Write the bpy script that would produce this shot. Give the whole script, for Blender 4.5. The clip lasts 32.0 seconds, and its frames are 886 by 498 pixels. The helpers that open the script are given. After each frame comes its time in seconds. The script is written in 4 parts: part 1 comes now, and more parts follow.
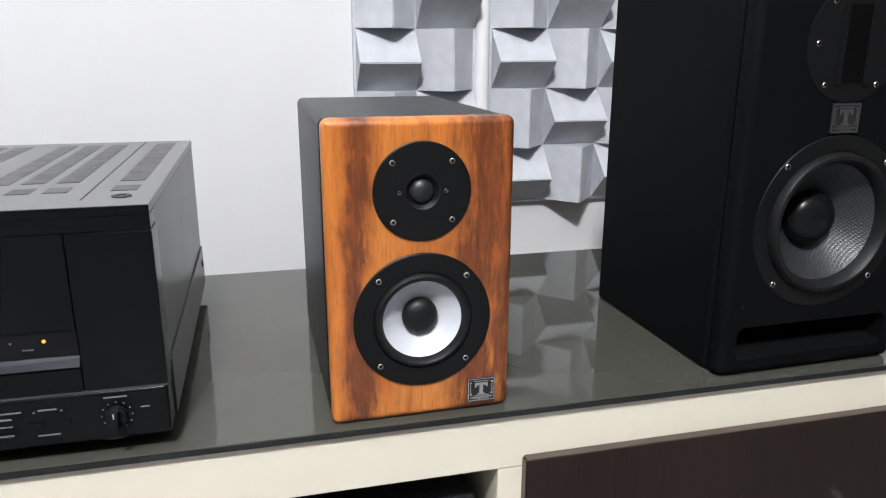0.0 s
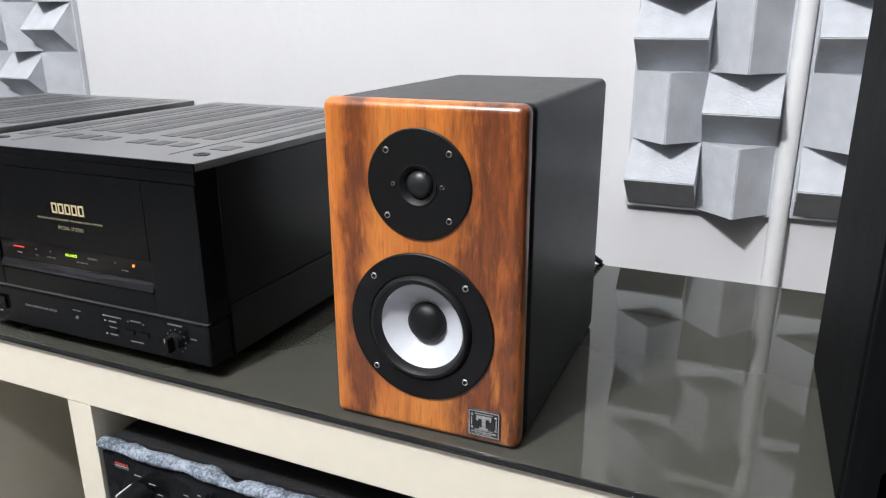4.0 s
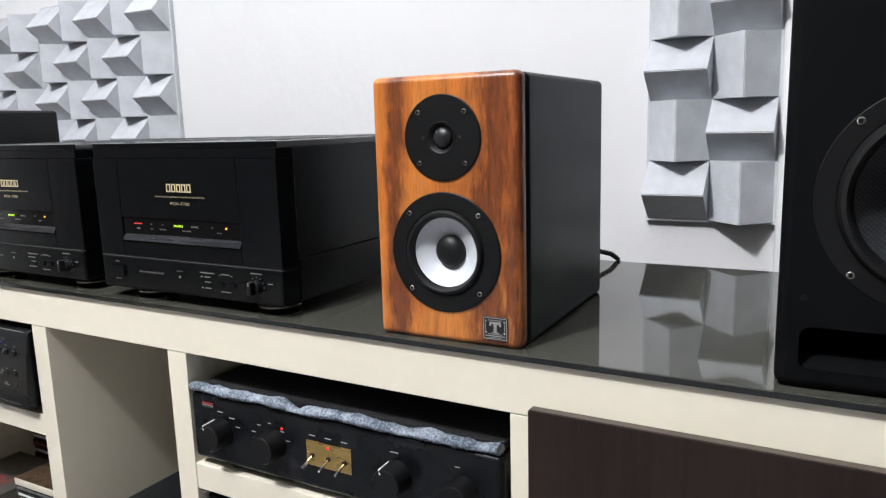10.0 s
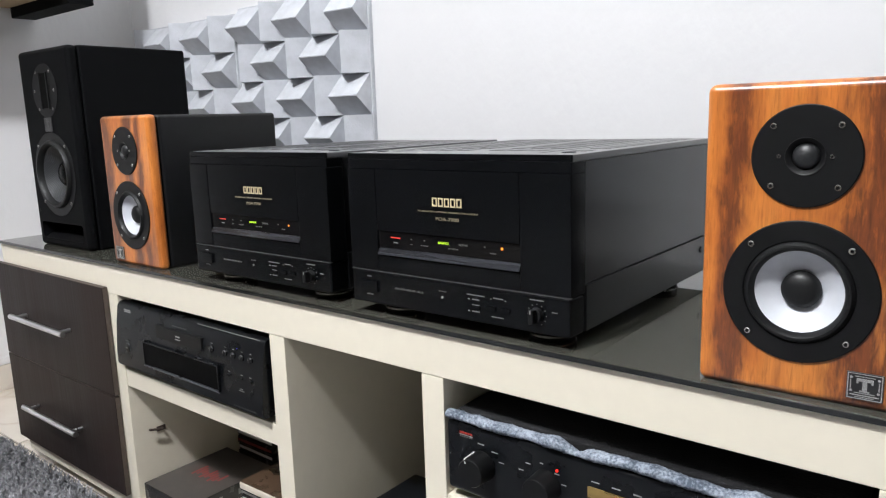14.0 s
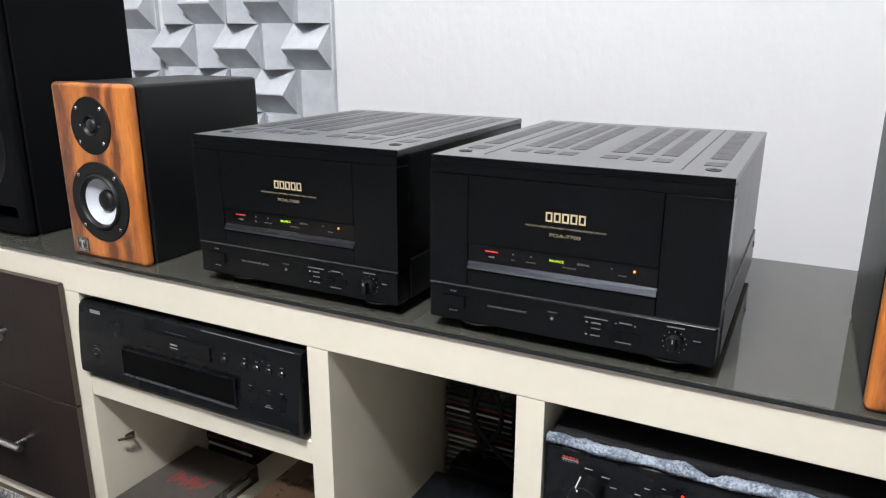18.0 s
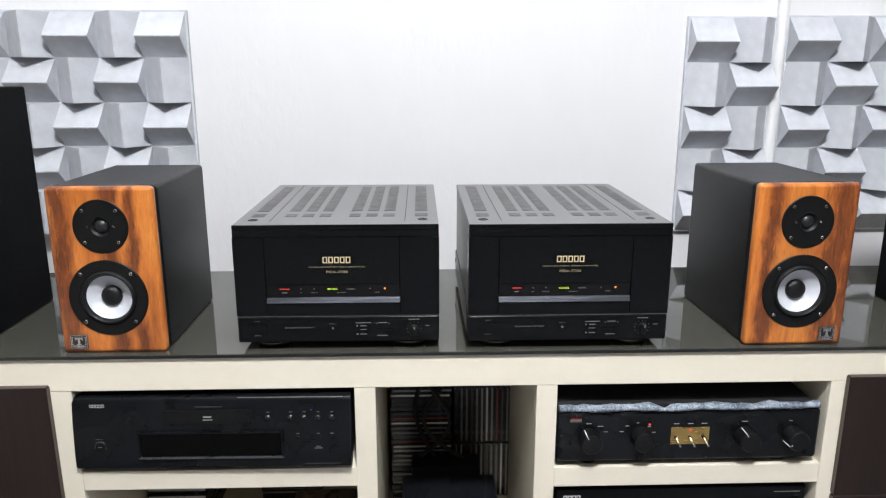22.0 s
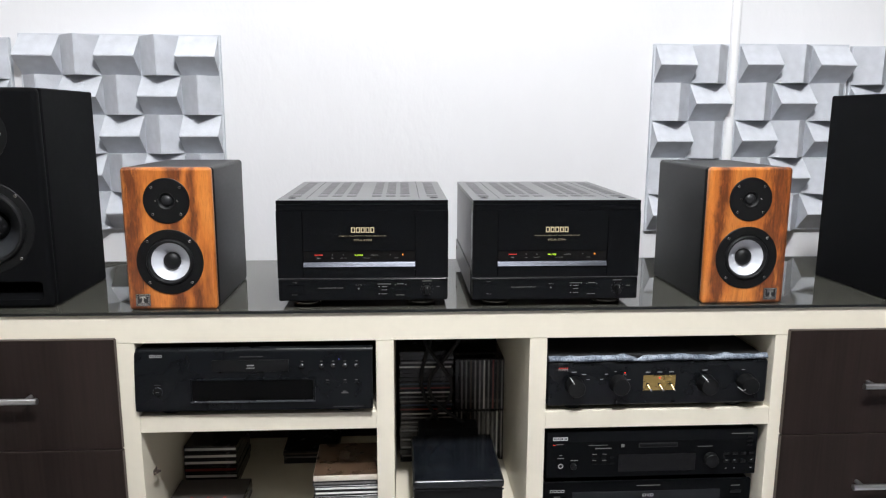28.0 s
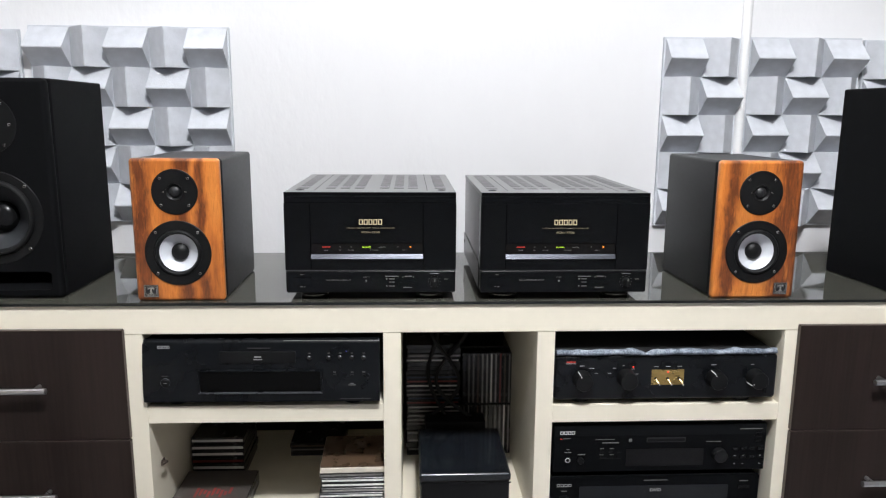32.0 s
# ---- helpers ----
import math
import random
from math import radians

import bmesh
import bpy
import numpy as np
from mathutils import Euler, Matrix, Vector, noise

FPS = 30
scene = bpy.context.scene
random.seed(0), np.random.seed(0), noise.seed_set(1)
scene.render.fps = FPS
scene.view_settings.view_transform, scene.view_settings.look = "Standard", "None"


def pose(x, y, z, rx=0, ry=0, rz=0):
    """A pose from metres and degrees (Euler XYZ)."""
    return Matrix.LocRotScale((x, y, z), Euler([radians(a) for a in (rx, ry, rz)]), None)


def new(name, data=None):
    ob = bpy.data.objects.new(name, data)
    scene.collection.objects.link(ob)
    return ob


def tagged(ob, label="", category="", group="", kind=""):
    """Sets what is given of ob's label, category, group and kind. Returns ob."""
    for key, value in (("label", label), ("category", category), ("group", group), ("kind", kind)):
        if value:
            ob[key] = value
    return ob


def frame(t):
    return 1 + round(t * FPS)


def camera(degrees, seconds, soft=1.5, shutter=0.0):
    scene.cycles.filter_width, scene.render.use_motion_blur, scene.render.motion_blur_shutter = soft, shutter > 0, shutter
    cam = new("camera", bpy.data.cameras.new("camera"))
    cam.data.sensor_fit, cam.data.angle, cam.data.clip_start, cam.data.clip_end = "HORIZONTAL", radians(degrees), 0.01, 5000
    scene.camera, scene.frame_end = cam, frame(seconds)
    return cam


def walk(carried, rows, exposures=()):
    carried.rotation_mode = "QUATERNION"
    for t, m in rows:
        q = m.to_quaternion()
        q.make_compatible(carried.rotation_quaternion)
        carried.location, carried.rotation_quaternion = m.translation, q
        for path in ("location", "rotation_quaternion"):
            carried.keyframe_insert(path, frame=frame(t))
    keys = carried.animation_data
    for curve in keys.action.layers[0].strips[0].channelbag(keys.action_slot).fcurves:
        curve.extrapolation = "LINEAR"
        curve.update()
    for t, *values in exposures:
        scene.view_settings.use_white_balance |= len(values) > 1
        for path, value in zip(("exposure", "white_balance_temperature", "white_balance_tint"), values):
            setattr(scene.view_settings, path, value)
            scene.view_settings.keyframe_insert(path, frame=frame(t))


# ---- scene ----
cam = camera(63.1, 32.0, soft=1.2)
ROWS = [
    (0, -0.0090, -0.0029, 0.8395, 74.33, -0.15, -14.07),
    (0.5, 0.0701, -0.0213, 0.8474, 75.19, 0.07, -3.14),
    (1, 0.1402, -0.0406, 0.8599, 74.95, 0.89, 2.75),
    (1.5, 0.1874, -0.0547, 0.8732, 75.45, 1.60, 9.32),
    (2, 0.2396, -0.0401, 0.8818, 75.49, 1.28, 9.19),
    (2.5, 0.2806, 0.0192, 0.8560, 74.91, 1.98, 11.43),
    (3, 0.2924, 0.0788, 0.8460, 72.63, 1.21, 15.59),
    (3.5, 0.3035, 0.1002, 0.8378, 71.32, -0.05, 18.96),
    (4, 0.3369, 0.1022, 0.8392, 72.42, 0.23, 24.17),
    (4.5, 0.4327, 0.0946, 0.8355, 73.88, -0.98, 32.13),
    (6.5, 0.5681, 0.0292, 0.8012, 75.69, 0.29, 37.69),
    (7, 0.5343, -0.0006, 0.7808, 75.41, -0.48, 35.19),
    (7.5, 0.5169, -0.0112, 0.7644, 75.66, 0.32, 32.75),
    (8, 0.5040, -0.0259, 0.7551, 76.27, 0.92, 31.12),
    (8.5, 0.4913, -0.0356, 0.7499, 77.21, 0.95, 29.75),
    (9, 0.4817, -0.0450, 0.7494, 78.53, 0.99, 29.54),
    (9.5, 0.4697, -0.0479, 0.7446, 79.39, 1.01, 29.28),
    (10, 0.4510, -0.0474, 0.7406, 80.13, 1.59, 29.11),
    (10.5, 0.4244, -0.0458, 0.7278, 80.37, 1.38, 29.45),
    (11, 0.4008, -0.0397, 0.7205, 80.32, 1.49, 30.03),
    (11.5, 0.3831, -0.0325, 0.7201, 80.16, 1.61, 30.13),
    (12, 0.3567, -0.0352, 0.7260, 80.49, 1.61, 30.85),
    (12.5, 0.3298, -0.0404, 0.7317, 80.65, 1.65, 31.84),
    (13, 0.3021, -0.0459, 0.7346, 80.19, 1.58, 34.54),
    (13.5, 0.2770, -0.0578, 0.7489, 79.65, 1.85, 37.08),
    (14, 0.2497, -0.0717, 0.7667, 79.65, 1.80, 38.66),
    (14.5, 0.2269, -0.0914, 0.7741, 79.67, 1.34, 39.48),
    (15, 0.2063, -0.1015, 0.7823, 79.35, 1.03, 40.30),
    (15.5, 0.1835, -0.1182, 0.7877, 79.25, 1.09, 40.72),
    (17.5, 0.0334, -0.1216, 0.8564, 75.66, 0.71, 36.74),
    (18, -0.0368, -0.1340, 0.8469, 73.76, -0.16, 27.07),
    (18.5, -0.1334, -0.1769, 0.8484, 74.96, -0.13, 21.22),
    (19, -0.2039, -0.2157, 0.8548, 73.77, -1.05, 16.46),
    (19.5, -0.2266, -0.2419, 0.8717, 74.25, -1.34, 13.46),
    (20, -0.2527, -0.3179, 0.9003, 76.16, -0.38, 10.95),
    (20.5, -0.2798, -0.4175, 0.9533, 77.08, -0.05, 7.58),
    (21, -0.3078, -0.4816, 0.9759, 77.63, 0.52, 6.61),
    (21.5, -0.3835, -0.4943, 0.9624, 76.26, -0.04, 2.10),
    (22, -0.4764, -0.5040, 0.9537, 75.99, 0.01, -1.83),
    (22.5, -0.5321, -0.5207, 0.9454, 76.50, -0.30, -4.74),
    (23, -0.5638, -0.5515, 0.9481, 77.20, 0.15, -6.10),
    (23.5, -0.5564, -0.5895, 0.9450, 77.50, -0.22, -6.01),
    (24, -0.5390, -0.6584, 0.9306, 78.03, -0.50, -6.02),
    (24.5, -0.5345, -0.7034, 0.9241, 78.59, -0.50, -5.16),
    (25, -0.5380, -0.7241, 0.9154, 79.13, -0.40, -3.96),
    (25.5, -0.5436, -0.7297, 0.9043, 79.53, -1.01, -3.27),
    (27.5, -0.5399, -0.7445, 0.8765, 79.79, -0.51, -3.16),
    (28, -0.5333, -0.7444, 0.8739, 79.70, -0.21, -3.28),
    (28.5, -0.5362, -0.7430, 0.8705, 79.74, -0.26, -3.29),
    (29, -0.5370, -0.7394, 0.8704, 79.63, -0.20, -3.36),
    (29.5, -0.5338, -0.7354, 0.8705, 79.66, -0.56, -3.34),
    (30, -0.5338, -0.7362, 0.8676, 79.62, -0.36, -3.38),
    (30.5, -0.5300, -0.7362, 0.8667, 79.46, -0.16, -3.30),
    (31, -0.5327, -0.7358, 0.8657, 79.35, -0.36, -3.16),
    (31.5, -0.5341, -0.7392, 0.8668, 79.31, -0.36, -2.78),
    (32, -0.5335, -0.7414, 0.8668, 79.38, -0.39, -2.63),
]
walk(cam, [(t, pose(*row)) for t, *row in ROWS])

# ---- light ----
world = bpy.data.worlds.new("world")
scene.world = world
world.use_nodes = True
world.node_tree.nodes["Background"].inputs[0].default_value = (0.9, 0.95, 1.0, 1)
world.node_tree.nodes["Background"].inputs[1].default_value = 0.05


bulb = bpy.data.lights.new("ceiling_lamp_light", "POINT")
bulb.energy, bulb.shadow_soft_size, bulb.color = 234, 0.09, (0.94, 0.955, 0.985)
new("ceiling_lamp_light", bulb).location = (-0.34, -0.74, 2.42)


# ---- materials ----
def mat(name, colour, rough=0.5, metal=0.0, vary=0.12, scale=40.0, stretch=(1, 1, 1), bump=0.0, bump_scale=200.0, spec=0.5, coat=0.0, glow=None, colour2=None, piece=0.0, rough_vary=0.08, spread=0.35):
    """A surface with colour and gloss that vary at two scales, and a fine relief."""
    m = bpy.data.materials.new(name)
    m.use_nodes = True
    nt = m.node_tree
    b = nt.nodes["Principled BSDF"]
    link = nt.links.new
    tc = nt.nodes.new("ShaderNodeTexCoord")
    mp = nt.nodes.new("ShaderNodeMapping")
    mp.inputs["Scale"].default_value = stretch
    link(tc.outputs["Object"], mp.inputs["Vector"])
    fine = nt.nodes.new("ShaderNodeTexNoise")
    fine.inputs["Scale"].default_value = scale
    fine.inputs["Detail"].default_value = 6
    coarse = nt.nodes.new("ShaderNodeTexNoise")
    coarse.inputs["Scale"].default_value = scale / 9
    coarse.inputs["Detail"].default_value = 3
    link(mp.outputs[0], fine.inputs["Vector"])
    link(mp.outputs[0], coarse.inputs["Vector"])
    add = nt.nodes.new("ShaderNodeMath")
    add.operation = "ADD"
    link(fine.outputs["Fac"], add.inputs[0])
    link(coarse.outputs["Fac"], add.inputs[1])
    ramp = nt.nodes.new("ShaderNodeMapRange")
    ramp.inputs["From Min"].default_value, ramp.inputs["From Max"].default_value = 1 - spread, 1 + spread
    link(add.outputs[0], ramp.inputs["Value"])
    mix = nt.nodes.new("ShaderNodeMix")
    mix.data_type = "RGBA"
    lo = [c * (1 - vary) for c in colour] if colour2 is None else colour2
    hi = [min(1, c * (1 + vary)) for c in colour] if colour2 is None else colour
    mix.inputs["A"].default_value = (*lo, 1)
    mix.inputs["B"].default_value = (*hi, 1)
    link(ramp.outputs[0], mix.inputs["Factor"])
    out = mix.outputs["Result"]
    if piece:
        info = nt.nodes.new("ShaderNodeObjectInfo")
        hsv = nt.nodes.new("ShaderNodeHueSaturation")
        mr = nt.nodes.new("ShaderNodeMapRange")
        mr.inputs["To Min"].default_value, mr.inputs["To Max"].default_value = 1 - piece, 1 + piece
        link(info.outputs["Random"], mr.inputs["Value"])
        link(mr.outputs[0], hsv.inputs["Value"])
        link(out, hsv.inputs["Color"])
        out = hsv.outputs["Color"]
    link(out, b.inputs["Base Color"])
    rr = nt.nodes.new("ShaderNodeMapRange")
    rr.inputs["From Min"].default_value, rr.inputs["From Max"].default_value = 0.65, 1.35
    rr.inputs["To Min"].default_value, rr.inputs["To Max"].default_value = max(0, rough - rough_vary), min(1, rough + rough_vary)
    link(add.outputs[0], rr.inputs["Value"])
    link(rr.outputs[0], b.inputs["Roughness"])
    b.inputs["Metallic"].default_value = metal
    b.inputs["Specular IOR Level"].default_value = spec
    b.inputs["Coat Weight"].default_value = coat
    b.inputs["Coat Roughness"].default_value = 0.12
    if bump:
        bn = nt.nodes.new("ShaderNodeTexNoise")
        bn.inputs["Scale"].default_value = bump_scale
        bn.inputs["Detail"].default_value = 4
        link(mp.outputs[0], bn.inputs["Vector"])
        bp = nt.nodes.new("ShaderNodeBump")
        bp.inputs["Strength"].default_value = bump
        bp.inputs["Distance"].default_value = 0.002
        link(bn.outputs["Fac"], bp.inputs["Height"])
        link(bp.outputs[0], b.inputs["Normal"])
    if glow:
        b.inputs["Emission Color"].default_value = (*glow[0], 1)
        b.inputs["Emission Strength"].default_value = glow[1]
    return m


def timber(name, shift, bands_at):
    """Oiled orange hardwood, its dark heart streaks running upright."""
    m = bpy.data.materials.new(name)
    m.use_nodes = True
    nt = m.node_tree
    b, link = nt.nodes["Principled BSDF"], nt.links.new
    tc = nt.nodes.new("ShaderNodeTexCoord")

    def noise_at(stretch, scale, detail, warp=0.0):
        mp = nt.nodes.new("ShaderNodeMapping")
        mp.inputs["Scale"].default_value = stretch
        mp.inputs["Location"].default_value = shift
        link(tc.outputs["Object"], mp.inputs["Vector"])
        n = nt.nodes.new("ShaderNodeTexNoise")
        n.inputs["Scale"].default_value, n.inputs["Detail"].default_value, n.inputs["Distortion"].default_value = scale, detail, warp
        n.inputs["Roughness"].default_value = 0.6
        link(mp.outputs[0], n.inputs["Vector"])
        return n.outputs["Fac"]

    def ramp_of(fac, stops):
        r = nt.nodes.new("ShaderNodeValToRGB")
        r.color_ramp.elements[0].position, r.color_ramp.elements[0].color = stops[0][0], (*stops[0][1], 1)
        r.color_ramp.elements[1].position, r.color_ramp.elements[1].color = stops[-1][0], (*stops[-1][1], 1)
        for p, c in stops[1:-1]:
            r.color_ramp.elements.new(p).color = (*c, 1)
        link(fac, r.inputs["Fac"])
        return r.outputs["Color"]

    def blend(kind, a, c, fac):
        x = nt.nodes.new("ShaderNodeMix")
        x.data_type, x.blend_type = "RGBA", kind
        link(a, x.inputs["A"])
        link(c, x.inputs["B"])
        if isinstance(fac, float):
            x.inputs["Factor"].default_value = fac
        else:
            link(fac, x.inputs["Factor"])
        return x.outputs["Result"]

    ground = ramp_of(noise_at((1, 1, 0.22), 26, 5, 0.6), [(0.28, (0.33, 0.090, 0.017)), (0.5, (0.52, 0.163, 0.030)), (0.72, (0.64, 0.238, 0.050))])
    bands = ramp_of(noise_at((1, 1, 0.12), 34, 3, 0.5), [(0.50, (0, 0, 0)), (0.64, (1, 1, 1))])
    grain = ramp_of(noise_at((1, 1, 0.09), 380, 6, 0.4), [(0.42, (1, 1, 1)), (0.62, (0, 0, 0))])
    mottle = ramp_of(noise_at((1, 1, 0.20), 230, 9, 0.35), [(0.32, (0, 0, 0)), (0.66, (1, 1, 1))])
    dark = ramp_of(noise_at((1, 1, 0.20), 160, 6, 0.4), [(0.3, (0.080, 0.021, 0.008)), (0.7, (0.21, 0.056, 0.015))])
    split = nt.nodes.new("ShaderNodeSeparateXYZ")
    link(tc.outputs["Object"], split.inputs[0])

    def calc(op, a, c, clamp=False):
        n = nt.nodes.new("ShaderNodeMath")
        n.operation, n.use_clamp = op, clamp
        for s, v in zip(n.inputs, (a, c)):
            if isinstance(v, float):
                s.default_value = v
            else:
                link(v, s)
        return n.outputs[0]

    drift = calc("MULTIPLY", calc("SUBTRACT", noise_at((1, 1, 0.5), 14, 4, 0.8), 0.5), 0.05)
    across = calc("ADD", split.outputs["X"], drift)
    heart = calc("MULTIPLY", bands, 0.55)
    for centre, half in bands_at:
        gap = calc("ABSOLUTE", calc("SUBTRACT", across, centre), 0.0)
        heart = calc("MAXIMUM", heart, calc("MULTIPLY", calc("SUBTRACT", 1.0, calc("DIVIDE", gap, half), True), 2.0))
    mask = blend("MULTIPLY", heart, mottle, 0.62)
    col = blend("MIX", ground, dark, mask)
    pores = ramp_of(noise_at((1, 1, 0.07), 620, 3), [(0.30, (0.62, 0.55, 0.5)), (0.46, (1, 1, 1))])
    col = blend("MULTIPLY", col, pores, 0.7)
    col = blend("MULTIPLY", col, blend("MIX", grain, pores, 0.5), 0.30)
    link(col, b.inputs["Base Color"])
    b.inputs["Roughness"].default_value = 0.34
    b.inputs["Coat Weight"].default_value = 0.25
    b.inputs["Coat Roughness"].default_value = 0.2
    return m


def marble(name):
    """Glazed beige tile with wandering brown veins."""
    m = mat(name, (0.66, 0.61, 0.54), 0.2, vary=0.1, scale=6, colour2=(0.56, 0.50, 0.42), piece=0.03)
    nt = m.node_tree
    b, link = nt.nodes["Principled BSDF"], nt.links.new
    was = b.inputs["Base Color"].links[0].from_socket
    geo = nt.nodes.new("ShaderNodeNewGeometry")
    n = nt.nodes.new("ShaderNodeTexNoise")
    n.inputs["Scale"].default_value, n.inputs["Detail"].default_value, n.inputs["Distortion"].default_value = 1.7, 5, 1.2
    link(geo.outputs["Position"], n.inputs["Vector"])
    r = nt.nodes.new("ShaderNodeValToRGB")
    r.color_ramp.elements[0].position, r.color_ramp.elements[0].color = 0.47, (0, 0, 0, 1)
    r.color_ramp.elements[1].position, r.color_ramp.elements[1].color = 0.53, (0, 0, 0, 1)
    r.color_ramp.elements.new(0.5).color = (0.26, 0.26, 0.26, 1)
    link(n.outputs["Fac"], r.inputs["Fac"])
    x = nt.nodes.new("ShaderNodeMix")
    x.data_type = "RGBA"
    link(r.outputs["Color"], x.inputs["Factor"])
    link(was, x.inputs["A"])
    x.inputs["B"].default_value = (0.30, 0.20, 0.12, 1)
    link(x.outputs["Result"], b.inputs["Base Color"])
    return m


def weave(name):
    """Dark woven fibre: two crossing sets of threads about 2.5 mm wide."""
    m = bpy.data.materials.new(name)
    m.use_nodes = True
    nt = m.node_tree
    b, link = nt.nodes["Principled BSDF"], nt.links.new
    tc = nt.nodes.new("ShaderNodeTexCoord")
    waves = []
    for turn in (45, -45):
        mp = nt.nodes.new("ShaderNodeMapping")
        mp.inputs["Rotation"].default_value = (0, radians(turn), 0)
        link(tc.outputs["Object"], mp.inputs["Vector"])
        w = nt.nodes.new("ShaderNodeTexWave")
        w.bands_direction = "X"
        w.inputs["Scale"].default_value, w.inputs["Distortion"].default_value, w.inputs["Detail"].default_value = 120.0, 0.3, 1.0
        link(mp.outputs[0], w.inputs["Vector"])
        waves.append(w.outputs["Fac"])
    mul = nt.nodes.new("ShaderNodeMath")
    mul.operation = "MULTIPLY"
    link(waves[0], mul.inputs[0])
    link(waves[1], mul.inputs[1])
    mix = nt.nodes.new("ShaderNodeMix")
    mix.data_type = "RGBA"
    mix.inputs["A"].default_value, mix.inputs["B"].default_value = (0.013, 0.0142, 0.016, 1), (0.045, 0.0485, 0.054, 1)
    link(mul.outputs[0], mix.inputs["Factor"])
    link(mix.outputs["Result"], b.inputs["Base Color"])
    b.inputs["Roughness"].default_value = 0.42
    bp = nt.nodes.new("ShaderNodeBump")
    bp.inputs["Strength"].default_value, bp.inputs["Distance"].default_value = 0.35, 0.0006
    link(mul.outputs[0], bp.inputs["Height"])
    link(bp.outputs[0], b.inputs["Normal"])
    return m


M = {}
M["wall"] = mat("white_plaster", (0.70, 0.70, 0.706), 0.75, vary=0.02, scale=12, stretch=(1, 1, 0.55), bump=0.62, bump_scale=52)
# dark colour for the unseen walls, chosen to weaken the bounce fill
M["far_wall"] = mat("dark_bounce_cut", (0.07, 0.062, 0.056), 0.7, vary=0.08, scale=6, bump=0.3, bump_scale=70)
M["ceiling"] = mat("white_ceiling", (0.82, 0.82, 0.82), 0.8, vary=0.02)
M["cream"] = mat("cream_laminate", (0.785, 0.73, 0.60), 0.42, vary=0.025, scale=60, bump=0.05, bump_scale=500)
M["brown"] = mat("dark_wood_laminate", (0.0235, 0.0157, 0.0135), 0.5, vary=0.35, scale=160, stretch=(1, 1, 0.04), bump=0.15, bump_scale=160, colour2=(0.012, 0.0080, 0.0070), spec=0.14)
M["glass"] = mat("smoked_glass", (0.054, 0.053, 0.044), 0.035, vary=0.05, scale=20, spec=0.6, rough_vary=0.02)
M["edge"] = mat("dark_glass_edge", (0.008, 0.009, 0.009), 0.07, vary=0.1, rough_vary=0.02)
M["foam"] = mat("grey_painted_foam", (0.485, 0.503, 0.535), 0.85, vary=0.13, scale=34, bump=0.3, bump_scale=220, piece=0.05, spread=0.3)
M["black"] = mat("satin_black_paint", (0.0033, 0.0035, 0.0039), 0.6, vary=0.12, scale=90, bump=0.06, bump_scale=600, spec=0.045, rough_vary=0.03)
M["blackwood"] = mat("black_stained_veneer", (0.0045, 0.0048, 0.0052), 0.40, vary=0.15, scale=140, stretch=(1, 0.3, 1), bump=0.03, bump_scale=400, rough_vary=0.02, spec=0.28)
M["anod"] = mat("black_anodised_panel", (0.0032, 0.0036, 0.0042), 0.20, vary=0.08, scale=20, rough_vary=0.015, spec=0.15)
M["player_front"] = mat("black_satin_front", (0.0044, 0.0051, 0.0062), 0.28, vary=0.06, scale=20, spec=0.20, rough_vary=0.02)
M["metal_black"] = mat("black_enamelled_steel", (0.006, 0.0062, 0.0066), 0.25, vary=0.08, scale=300, bump=0.02, bump_scale=900, rough_vary=0.015, spec=0.2)
# black steel; the white wall's reflection is put into this lighter base colour
M["cover"] = mat("black_steel_wall_sheen", (0.095, 0.096, 0.098), 0.32, vary=0.04, scale=300, spec=1.0, rough_vary=0.01)
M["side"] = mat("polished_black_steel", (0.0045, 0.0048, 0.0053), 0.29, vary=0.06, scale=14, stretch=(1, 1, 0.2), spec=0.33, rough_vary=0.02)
M["satin_strip"] = mat("satin_strip", (0.0036, 0.0041, 0.0048), 0.32, vary=0.06, scale=20, spec=0.1, rough_vary=0.02)
M["grille"] = mat("fine_dark_grille", (0.014, 0.014, 0.015), 0.36, vary=0.3, scale=700, spec=0.6)
M["grey_window"] = mat("grey_tray_window", (0.0070, 0.0078, 0.0092), 0.12, vary=0.08, spec=0.3)
M["black_felt"] = mat("black_speckled_felt", (0.006, 0.006, 0.007), 0.95, vary=0.6, scale=400, bump=0.8, bump_scale=300)
M["vent"] = mat("dark_vent_mesh", (0.006, 0.006, 0.0065), 0.5, vary=0.4, scale=700)
M["pit"] = mat("deep_black_port", (0.002, 0.002, 0.002), 0.7, vary=0.2, spec=0.05)
M["gloss_black"] = mat("gloss_black_window", (0.004, 0.0038, 0.0042), 0.10, vary=0.1, spec=0.22)
M["deck"] = mat("black_deck_front", (0.0021, 0.0024, 0.0028), 0.30, vary=0.06, scale=20, rough_vary=0.02, spec=0.07)
M["plastic"] = mat("black_plastic", (0.0045, 0.0047, 0.005), 0.46, vary=0.1, scale=300, rough_vary=0.02, spec=0.2)
M["rubber"] = mat("black_rubber", (0.0045, 0.0047, 0.005), 0.5, vary=0.15, scale=120, spec=0.3)
M["cone"] = mat("silver_cone", (0.58, 0.60, 0.64), 0.5, metal=0.1, vary=0.05, scale=90)
M["dome"] = mat("dark_silk_dome", (0.012, 0.0125, 0.0135), 0.42, vary=0.1, scale=300, spec=0.4)
M["carbon"] = weave("woven_grey_cone")
M["brown_edge"] = mat("brown_edge_band", (0.062, 0.046, 0.037), 0.45, vary=0.2, scale=60)
M["steel"] = mat("bright_steel", (0.62, 0.61, 0.58), 0.25, metal=1.0, vary=0.08)
